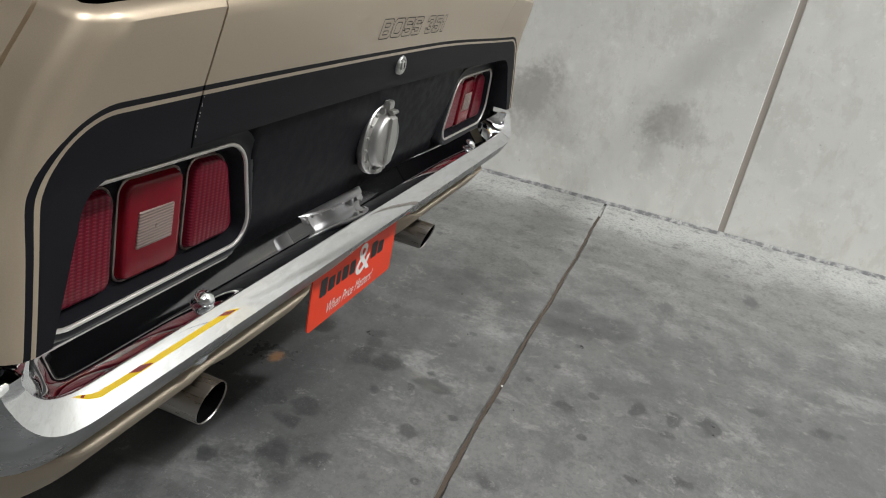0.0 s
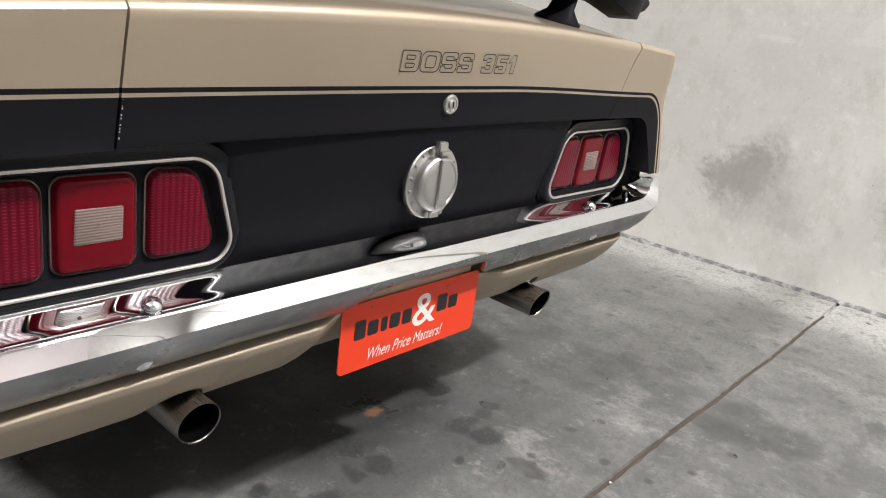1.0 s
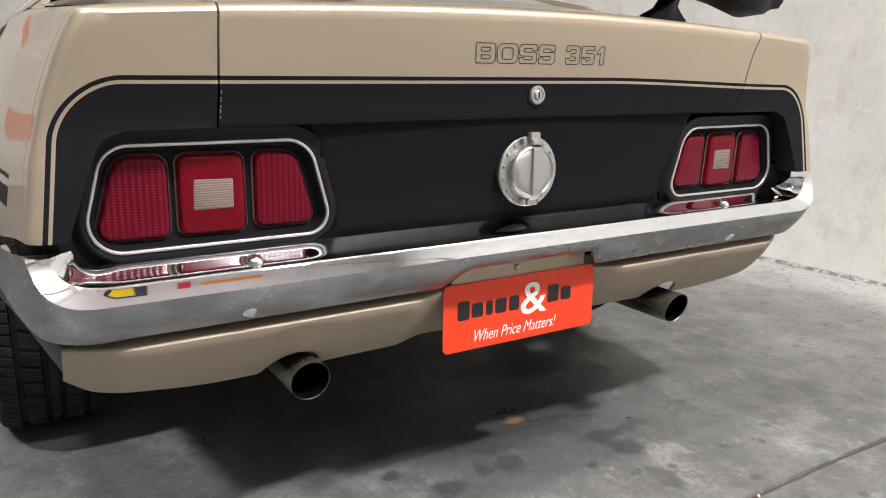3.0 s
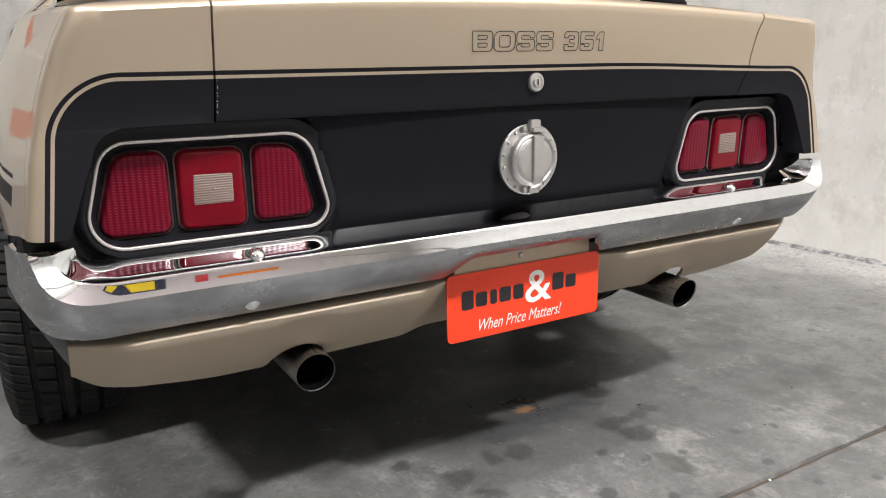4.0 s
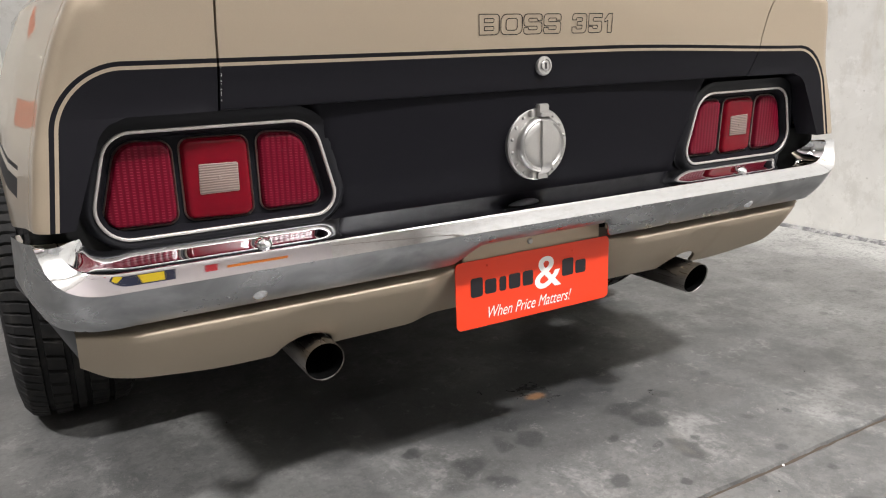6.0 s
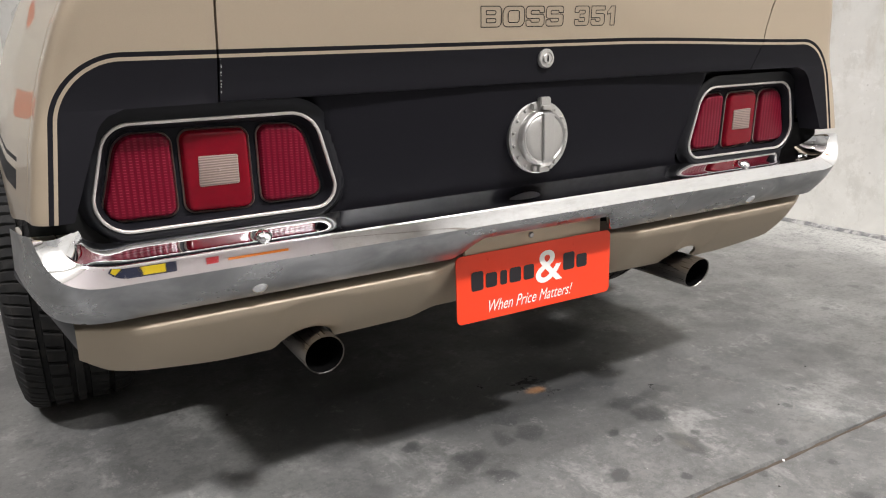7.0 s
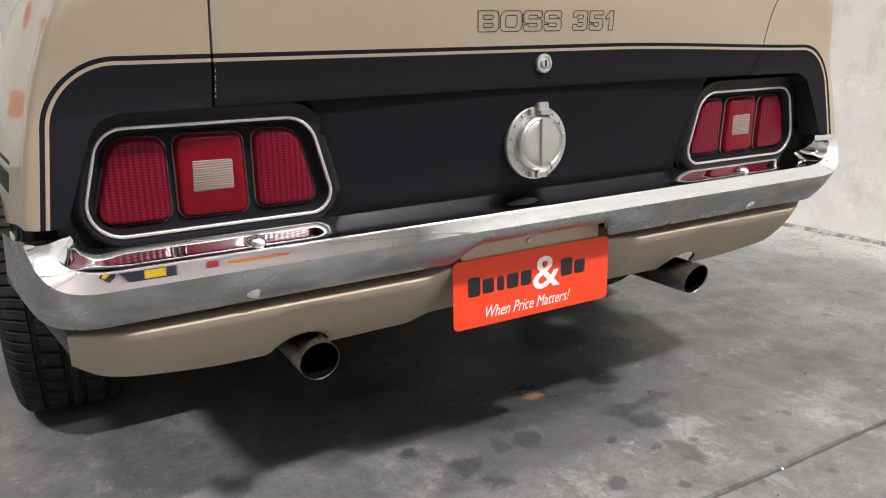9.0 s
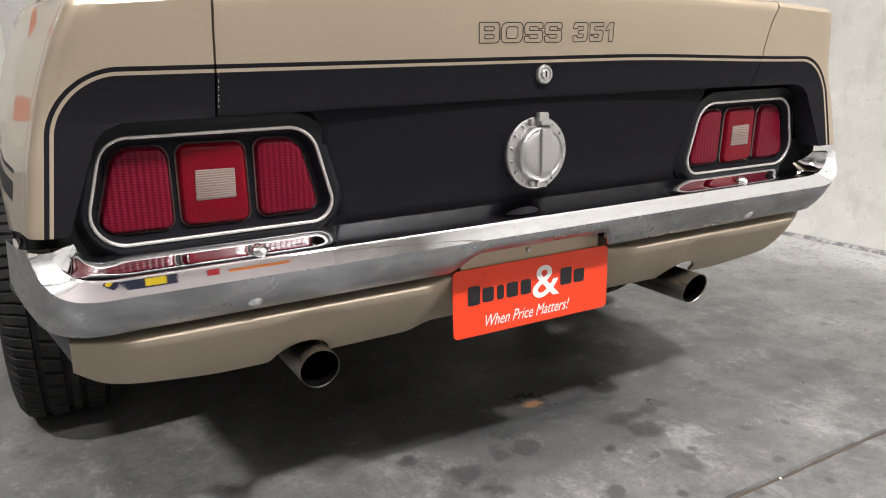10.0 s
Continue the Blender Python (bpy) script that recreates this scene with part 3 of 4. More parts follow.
def decklid(car):
    bm = bmesh.new()
    xs = [-LID_X + 2 * LID_X * i / 48 for i in range(49)]
    rows = []
    zs = [0.0 + i / 16 for i in range(17)]
    for x in xs:
        top = deck_z(x, -0.03) - 0.014
        col = [(x, tail_y(x, LID_Z) + 0.03, LID_Z + 0.002), (x, tail_y(x, LID_Z) + 0.004, LID_Z), (x, tail_y(x, LID_Z) + 0.0008, LID_Z + 0.001)]
        col += [(x, tail_y(x, LID_Z + 0.004 + (top - LID_Z - 0.004) * f), LID_Z + 0.004 + (top - LID_Z - 0.004) * f) for f in zs]
        y = col[-1][1]
        col += [(x, y + 0.002, top + 0.006), (x, y + 0.007, top + 0.0115), (x, y + 0.016, top + 0.0145)]
        col += [(x, y + 0.016 + d, deck_z(x, y + 0.016 + d) + 0.0025) for d in (0.02, 0.06, 0.12, 0.2, 0.3, 0.42, 0.56)]
        rows.append([(px * lid_edge(pz, px) / LID_X, py, pz) for px, py, pz in col])
    for s in (rows[0], rows[-1]):
        x = s[0][0]
        lattice(bm, [s, [(x, p[1] + 0.02 if p[2] < 0.95 else p[1], p[2] - (0.02 if p[2] >= 0.95 else 0)) for p in s]])
    lattice(bm, rows)
    return part("decklid", bm, M_BODY, car, "champagne boot lid with black lower edge", 50)


def tail_panel(car):
    bm = bmesh.new()
    well = lambda a, z: 0.03 * smooth(a - 0.396 - 0.27 * (z - 0.595), -0.012, 0.006) * (1 - smooth(a, 0.770, 0.80)) * smooth(z, 0.585, 0.605) * (1 - smooth(z, 0.765, 0.778))
    lattice(bm, [[(x, low_y(x, z) + well(abs(x), z) + 0.02 * smooth(abs(x), 0.77, 0.80), z) for z in [0.50 + 0.00937 * k for k in range(31)]] for x in [-0.80 + 1.6 * i / 160 for i in range(161)]])
    return part("tail_panel", bm, M_BLACK, car, "satin black recessed tail panel", 60)


def projected(outline, proud):
    return [(x, lamp_y(x, z) - proud, z) for x, z in outline]


def fill_front(bm, loop, centre):
    c = bm.verts.new(centre)
    for i in range(len(loop)):
        bm.faces.new((loop[i], loop[(i + 1) % len(loop)], c))


def tail_lamp(car, side):
    lamp = new("tail_lamp")
    lamp.parent = car
    lamp["label"] = "three-segment red tail lamp in a chrome bezel"
    s = side
    # outlines are given for the left lamp; the other one is a little narrower and lower
    def m(pts):
        if s < 0:
            return [(x, z) for x, z in pts]
        return [(0.407 + 0.924 * (-x - 0.407), 0.590 + (z - 0.595) * 0.972) for x, z in pts][::-1]
    outer = rounded(m([(-0.7460, 0.7550), (-0.4385, 0.7545), (-0.3960, 0.5955), (-0.7880, 0.5950)]), [0.045, 0.052, 0.036, 0.050][::-s], 10)
    bm = bmesh.new()
    rings = []
    for d, f in ((0.022, 1.0), (0.0195, 0.95), (0.0165, 0.75), (0.0135, 0.42), (0.0105, 0.15), (0.008, 0.02), (0.005, 0.0), (0.003, 0.08), (-0.003, 0.10)):
        rings.append([(x, (low_y(x, z) + 0.0015) * f + (lamp_y(x, z) - 0.009) * (1 - f) - 0.012 * smooth(d, 0.004, 0.012) * (1 - smooth(z, 0.574, 0.590)), z) for x, z in grown(outer, d)])
    lattice(bm, rings, closed=True)
    part("surround", bm, M_LIP, lamp, "smooth black dished surround", 70)
    bm = bmesh.new()
    lattice(bm, [projected(grown(outer, d), p) for d, p in ((0.0012, 0.003), (0.001, 0.0092), (0.0003, 0.0106), (-0.0008, 0.0112), (-0.0028, 0.0112), (-0.0037, 0.0106), (-0.0043, 0.0092), (-0.0046, 0.004))], closed=True)
    part("bezel", bm, M_BEZEL, lamp, "thin polished chrome bezel")
    bm = bmesh.new()
    v = lattice(bm, [projected(grown(outer, -0.0035), 0.0078), projected(grown(outer, -0.0062), 0.0070), projected(grown(outer, -0.0085), 0.002), projected(grown(outer, -0.0125), -0.0105), projected(grown(outer, -0.018), -0.0125)], closed=True)
    fill_front(bm, v[-1], (s * 0.595, lamp_y(0.595, 0.675) + 0.0125, 0.675))
    part("housing", bm, M_BLACK, lamp, "black lamp housing")
    # the three lenses
    shapes = (
        ("lens", [(-0.733, 0.7405), (-0.654, 0.7385), (-0.6535, 0.6080), (-0.769, 0.6095)], [0.036, 0.022, 0.018, 0.024], M_REDRIB),
        ("lens", [(-0.6465, 0.7395), (-0.5400, 0.7375), (-0.5375, 0.6060), (-0.6465, 0.6095)], [0.018, 0.018, 0.018, 0.018], M_RED),
        ("lens", [(-0.5295, 0.7400), (-0.4540, 0.7360), (-0.4205, 0.6110), (-0.5290, 0.6105)], [0.018, 0.036, 0.020, 0.018], M_REDRIB),
    )
    for name, pts, radii, material in shapes:
        shape = rounded(m(pts), radii[::-s], 6)
        bm = bmesh.new()
        steps = ((-0.0026, -0.014), (-0.0028, -0.0105), (-0.0036, -0.0095), (-0.0048, -0.0050), (-0.0062, -0.0020), (-0.0080, -0.0006), (-0.0120, -0.0002))
        v = lattice(bm, [projected(grown(shape, d), p) for d, p in steps], closed=True)
        cx, cz = sum(p[0] for p in shape) / len(shape), sum(p[1] for p in shape) / len(shape)
        fill_front(bm, v[-1], (cx, lamp_y(cx, cz) - 0.0003, cz))
        part(name, bm, material, lamp, "fluted red plastic lens" if material is M_REDRIB else "clear red plastic lens")
        bm = bmesh.new()
        lattice(bm, [projected(grown(shape, d), p) for d, p in ((-0.0028, -0.013), (-0.0027, -0.0092), (-0.0014, -0.0080), (0.0, -0.0092), (0.0002, -0.013))], closed=True)
        part("lens_rim", bm, M_RIM, lamp, "thin bright lens rim")
    rect = rounded(m([(-0.6205, 0.6975), (-0.5615, 0.6960), (-0.5620, 0.6510), (-0.6225, 0.6510)]), 0.002, 3)
    bm = bmesh.new()
    v = lattice(bm, [projected(grown(rect, d), p) for d, p in ((0, -0.004), (0, 0.0012), (-0.0015, 0.0022))], closed=True)
    mx, mz = m([(-0.5915, 0.674)])[0]
    bm.faces.new(v[-1])
    part("reverse_lens", bm, M_WHITE, lamp, "clear ribbed reversing light lens")
    bm = bmesh.new()
    lathe_y(bm, [(0.0030, 0.0), (0.0026, -0.0012), (0.0012, -0.0016), (0.0001, -0.0016)], (mx, lamp_y(mx, mz) - 0.002, mz), 12)
    part("lens_screw", bm, M_WHITE, lamp)


M_LIP = mat("moulded_black", (0.011, 0.011, 0.013), 0.36)
M_LIP.node_tree.nodes["Principled BSDF"].inputs["Specular IOR Level"].default_value = 0.16
M_RIM = brushed("lens_rim_metal", (0.36, 0.30, 0.27), 0.42)
M_BEZEL = mat("bezel_bright_metal", (0.62, 0.585, 0.56), 0.34, 0.7)


def fuel_cap(car):
    cx, cz = 0.0, 0.6755
    cap = new("fuel_cap")
    cap.parent = car
    cap["label"] = "round cast aluminium flip-up fuel cap with rivets"
    y0 = low_y(0, cz)
    R = 0.068
    bm = bmesh.new()
    lathe_y(bm, [(R - 0.004, 0.004), (R, -0.002), (R, -0.010), (R - 0.002, -0.0125), (R - 0.014, -0.014), (0.001, -0.014)], (cx, y0, cz), 64)
    part("flange", bm, M_ALLOY, cap)
    for i in range(16):
        a = 2 * math.pi * (i + 0.5) / 16
        bm = bmesh.new()
        lathe_y(bm, [(0.0034, 0.001), (0.0034, -0.001), (0.0024, -0.0028), (0.0002, -0.0035)], (cx + (R - 0.0075) * math.cos(a), y0 - 0.0135, cz + (R - 0.0075) * math.sin(a)), 10)
        part("rivet", bm, M_ALLOY, cap)
    bm = bmesh.new()
    lathe_y(bm, [(0.051, -0.010), (0.051, -0.024), (0.049, -0.028), (0.046, -0.030), (0.044, -0.0292), (0.0425, -0.0275), (0.041, -0.0285), (0.03, -0.0290), (0.001, -0.0292)], (cx, y0, cz), 64)
    part("flap", bm, M_ALLOY, cap, "domed hinged flap")
    bm = bmesh.new()
    pts = []
    for k in range(15):
        z = -0.065 + 0.127 * k / 14
        d = 0.0348 - 0.015 * smooth(abs(z), 0.043, 0.054)
        pts.append([(cx + w + 0.006, y0 - d + e, cz + z) for w, e in ((-0.0115, 0.008), (-0.0115, 0.0006), (-0.0108, 0.0), (0.0108, 0.0), (0.0115, 0.0006), (0.0115, 0.008))])
    v = lattice(bm, pts)
    bm.faces.new(v[0]), bm.faces.new(v[-1])
    part("band", bm, M_ALLOY, cap, "raised band with latch lip")
    bm = bmesh.new()
    box(bm, (cx - 0.006, y0 - 0.024, cz + 0.0585), (cx + 0.018, y0 - 0.011, cz + 0.0745), 0.002)
    part("latch_tab", bm, M_ALLOY, cap, "square latch tab")
    bm = bmesh.new()
    box(bm, (cx - 0.008, y0 - 0.034, cz + 0.052), (cx + 0.020, y0 - 0.022, cz + 0.0595), 0.002)
    part("latch_bar", bm, M_ALLOY, cap)
    for hx, hz in ((-0.019, 0.052), (-0.018, -0.062), (0.019, -0.060)):
        bm = bmesh.new()
        box(bm, (cx + hx - 0.004, y0 - 0.023, cz + hz), (cx + hx + 0.005, y0 - 0.011, cz + hz + 0.011), 0.0018)
        part("hinge", bm, M_ALLOY, cap)


def lid_lock(car):
    x, z = 0.0, 0.819
    y = tail_y(x, z)
    lock = new("boot_lock")
    lock.parent = car
    lock["label"] = "round chrome boot lock"
    bm = bmesh.new()
    lathe_y(bm, [(0.0175, 0.003), (0.0175, -0.003), (0.0155, -0.006), (0.012, -0.0062), (0.0115, -0.0045), (0.001, -0.0045)], (x, y, z), 32)
    part("escutcheon", bm, M_ALLOY, lock)
    bm = bmesh.new()
    lathe_y(bm, [(0.0085, -0.003), (0.0085, -0.0075), (0.0075, -0.0085), (0.001, -0.0085)], (x, y, z), 24)
    part("cylinder", bm, M_ALLOY, lock)
    bm = bmesh.new()
    box(bm, (x - 0.0012, y - 0.0092, z - 0.0055), (x + 0.0012, y - 0.0083, z + 0.0055))
    part("keyhole", bm, M_SOOT, lock)


def lettering(text, width, height, place, shear=0.0, weight=0.0):
    """The built-in font as a mesh of the given width and height; place maps (x, z) to a point."""
    data = bpy.data.curves.new("lettering", "FONT")
    data.body, data.size, data.shear = text, 1.0, shear
    data.resolution_u = 6
    data.offset = weight
    ob = bpy.data.objects.new("lettering", data)
    scene.collection.objects.link(ob)
    bpy.context.view_layer.update()
    me = bpy.data.meshes.new_from_object(ob.evaluated_get(bpy.context.evaluated_depsgraph_get()))
    bpy.data.objects.remove(ob)
    co = [v.co.copy() for v in me.vertices]
    x0, x1 = min(c.x for c in co), max(c.x for c in co)
    y0, y1 = min(c.y for c in co), max(c.y for c in co)
    flat = [((c.x - x0) / (x1 - x0) * width, (c.y - y0) / (y1 - y0) * height) for c in co]
    bm = bmesh.new()
    vs = [bm.verts.new(place(*p)) for p in flat]
    for f in me.polygons:
        try:
            bm.faces.new([vs[i] for i in f.vertices])
        except ValueError:
            pass
    bpy.data.meshes.remove(me)
    return bm


# ---- bumper ----
def glide(points, n):
    """A smooth curve through the points, n steps for each stretch."""
    P = [Vector(p) for p in points]
    out = []
    for i in range(len(P) - 1):
        a, b, c, d = P[max(i - 1, 0)], P[i], P[i + 1], P[min(i + 2, len(P) - 1)]
        for k in range(n):
            t = k / n
            out.append(0.5 * (2 * b + (c - a) * t + (2 * a - 5 * b + 4 * c - d) * t * t + (3 * b - a - 3 * c + d) * t ** 3))
    return out + [P[-1]]


def shelf_z(u):
    """Height of the hollow shelf at u behind the ridge: a trough that rises towards the body."""
    if u <= 0:
        return 0.5635
    v = max(0.0, u - 0.021)
    u = min(u, 0.021)
    return 0.5635 + 10.5 * u * u + 0.441 * v + 1.5 * v * v


def bumper_rows():
    """Cross sections along the bumper, from one upswept horn to the other."""
    half = [0.0, 0.05, 0.10, 0.130, 0.136, 0.145, 0.155, 0.165, 0.172, 0.19, 0.205, 0.215, 0.24, 0.3, 0.4, 0.5, 0.56, 0.62, 0.68, 0.72]
    # lines along the corner: back edge of the dish, ridge, crease, lower edge
    inner = glide([(0.75, 0.012, 0.5841), (0.768, 0.010, 0.5860), (0.781, 0.005, 0.5905), (0.789, -0.003, 0.597), (0.794, -0.011, 0.604), (0.797, -0.018, 0.6125), (0.800, -0.010, 0.615), (0.804, 0.05, 0.608), (0.808, 0.16, 0.598)], 3)
    ridge = glide([(0.75, -0.0455, 0.5625), (0.770, -0.0455, 0.5635), (0.789, -0.0450, 0.567), (0.806, -0.0440, 0.574), (0.818, -0.0415, 0.585), (0.825, -0.0380, 0.599), (0.828, -0.0330, 0.6150), (0.836, 0.04, 0.608), (0.846, 0.16, 0.598)], 3)
    crease = glide([(0.75, -0.0705, 0.5408), (0.780, -0.0705, 0.5412), (0.808, -0.0690, 0.546), (0.829, -0.0640, 0.557), (0.843, -0.0560, 0.574), (0.851, -0.0460, 0.596), (0.857, -0.0340, 0.6160), (0.868, 0.04, 0.607), (0.884, 0.16, 0.596)], 3)
    lower = glide([(0.75, -0.030, 0.4805), (0.772, -0.029, 0.480), (0.798, -0.025, 0.481), (0.822, -0.016, 0.484), (0.841, -0.002, 0.489), (0.854, 0.018, 0.496), (0.863, 0.042, 0.505), (0.876, 0.09, 0.518), (0.888, 0.17, 0.530)], 3)
    right = []
    for x in half:
        cut = smooth(x, -0.212, -0.150) * (1 - smooth(x, 0.134, 0.166))
        right.append((Vector((x, 0.012, 0.5841)), Vector((x, -0.0455, 0.5625)), Vector((x, -0.0705, 0.5408)), Vector((x, -0.030 - 0.022 * cut, 0.4805 + 0.035 * cut)), 0.0))
    K = len(inner)
    for k in range(K):
        right.append((inner[k], ridge[k], crease[k], lower[k], smooth(k / (K - 1), 0.1, 0.7)))
    mirror = lambda p: Vector((-p.x, p.y, p.z))
    left = [tuple(mirror(p) for p in q[:4]) + (q[4],) for q in right[:0:-1]]
    # the notch over the plate reaches further on one side
    fixed = []
    for q in left:
        x = q[0].x
        cut = smooth(x, -0.212, -0.150)
        if x > -0.3:
            q = (q[0], q[1], q[2], Vector((x, -0.030 - 0.022 * cut, 0.4805 + 0.035 * cut)), 0.0)
        fixed.append(q)
    rows = []
    for a, g, c, b, lift in fixed + right:
        sag = Vector((0, 0.9 * lift, -1 + 0.5 * lift))
        # hollow shelf behind the rolled ridge
        dish = []
        for t in (0, 0.07, 0.14, 0.21, 0.28, 0.35, 0.42, 0.49, 0.55, 0.61, 0.67, 0.73, 0.79, 0.85, 0.90, 0.94):
            y = 0.012 - 0.0575 * t
            u = y + 0.0415
            dish.append(a.lerp(g, t) + sag * max(0.0, 0.5841 - 0.0216 * t - shelf_z(u)) * max(0.0, 1 - 1.7 * lift))
        up = Vector((0, -0.25, 1)) * (1 - 0.6 * lift)
        dish += [g.lerp(a, 0.02) + up * 0.0009, g.lerp(c, 0.04) + up * 0.0008]
        band = [g.lerp(c, t) + up * h for t, h in ((0.07, 0.0), (0.09, 0.00003), (0.13, 0.00007), (0.20, 0.00012), (0.30, 0.00017), (0.40, 0.00019), (0.50, 0.0002), (0.60, 0.00019), (0.70, 0.00017), (0.80, 0.00012), (0.90, 0.00006), (0.965, 0.00002), (1.0, 0.0))]
        bulge = Vector((0, -1, -0.6))
        face = [c.lerp(b, f) + bulge * (0.004 * math.sin(math.pi * f)) for f in (0.035, 0.08, 0.25, 0.5, 0.75, 0.93)]
        back = [b, b + Vector((0, 0.003, -0.003)), b + Vector((0, 0.012, -0.002)), b + Vector((0, 0.014, 0.004)), c.lerp(b, 0.3) + Vector((0, 0.03, 0)), g + Vector((0, 0.022, -0.022)), a + Vector((0, 0.004, -0.012))]
        rows.append((back[1:] + dish + band, [band[-1]] + face + [back[0], back[1]]))
    return [q[0] for q in rows], [q[1] for q in rows]


def bumper(car):
    bump = new("rear_bumper")
    bump.parent = car
    bump["label"] = "chromed rear bumper with worn hazy lower face"
    bm = bmesh.new()
    upper, lower = bumper_rows()
    lattice(bm, upper)
    part("blade", bm, M_CHROME, bump, "bright mirror chrome", sharp=55)
    bm = bmesh.new()
    lattice(bm, lower)
    part("lower_face", bm, M_DULL, bump, "hazy worn chrome face", sharp=32)
    for s in (-1, 1):
        bm = bmesh.new()
        dome = [(0.0135, 0.003), (0.0135, 0.0), (0.012, -0.003), (0.0075, -0.0062), (0.0003, -0.0075)]
        lathe_y(bm, dome, (0, 0, 0), 24)
        bm.transform(Matrix.Translation((s * 0.561, -0.0405, 0.4955)) @ Matrix.Rotation(radians(32), 4, "X"))
        part("bolt", bm, M_TRIM, bump, "domed chrome bumper bolt")
        bm = bmesh.new()
        lathe_y(bm, dome, (0, 0, 0), 24)
        bm.transform(Matrix.Translation((s * 0.545, -0.030, 0.5725)) @ Matrix.Rotation(radians(-60), 4, "X"))
        part("bolt", bm, M_TRIM, bump, "domed chrome bumper bolt")


# ---- valance, exhausts, plate ----
def valance(car):
    bm = bmesh.new()
    rows = []
    xs = [-0.822 + 1.644 * i / 240 for i in range(241)]
    for x in xs:
        a = abs(x)
        inn = 0.031 * (1 - smooth(a, 0.168, 0.262))
        end = 0.050 * smooth(a, 0.71, 0.84) ** 1.5
        zb = 0.343 + 0.003 * math.sin(9 * a) + 0.026 * smooth(a, 0.58, 0.80) + 0.040 * smooth(a, 0.775, 0.85)
        hump = math.sqrt(max(0.0, 1 - ((a - 0.460) / 0.056) ** 2))
        zb = max(zb, 0.330 + 0.054 * hump if hump > 0 else 0)
        y = inn + end
        face = lambda z: y - 0.026 + 0.90 * (0.457 - z) - 0.012 * math.sin(math.pi * min(1.0, (0.457 - z) / 0.12)) * (1 - 0.5 * hump)
        rows.append([(x, y + 0.06, 0.468), (x, y + 0.005, 0.4645), (x, y - 0.018, 0.4625), (x, y - 0.0235, 0.461), (x, y - 0.0258, 0.459)] + [(x, face(0.457 + (zb - 0.457) * f), 0.457 + (zb - 0.457) * f) for f in (0, 0.15, 0.35, 0.55, 0.75, 0.92, 1.0)] + [(x, face(zb) + 0.004, zb - 0.0025), (x, face(zb) + 0.010, zb + 0.001)])
    lattice(bm, rows)
    return part("rear_valance", bm, M_VALANCE, car, "champagne lower valance with exhaust cut-outs", 45)


def exhaust(car, side):
    tip = new("exhaust_tip")
    tip.parent = car
    tip["label"] = "slash-cut stainless exhaust tip, sooty inside"
    cx, cy, cz, R, cut = (0.464, 0.010, 0.322, 0.0368, 0.011) if side > 0 else (-0.446, 0.013, 0.334, 0.0368, 0.006)
    N = 40
    def loop(r, y, slash):
        return [(cx + r * math.cos(2 * math.pi * i / N), y - slash * math.sin(2 * math.pi * i / N) * r / R, cz + r * math.sin(2 * math.pi * i / N)) for i in range(N)]
    bm = bmesh.new()
    lattice(bm, [loop(R * 0.94, 0.45, 0), loop(R, 0.22, 0), loop(R, 0.1, 0.002), loop(R, cy + 0.002, cut), loop(R - 0.0008, cy, cut), loop(R - 0.002, cy + 0.002, cut)], closed=True)
    part("pipe", bm, M_STEEL, tip)
    bm = bmesh.new()
    v = lattice(bm, [loop(R - 0.002, cy + 0.0025, cut), loop(R - 0.0025, 0.1, 0.0), loop(R - 0.003, 0.3, 0.0)], closed=True)
    bm.faces.new(v[-1])
    part("bore", bm, M_SOOT, tip, "soot black bore")


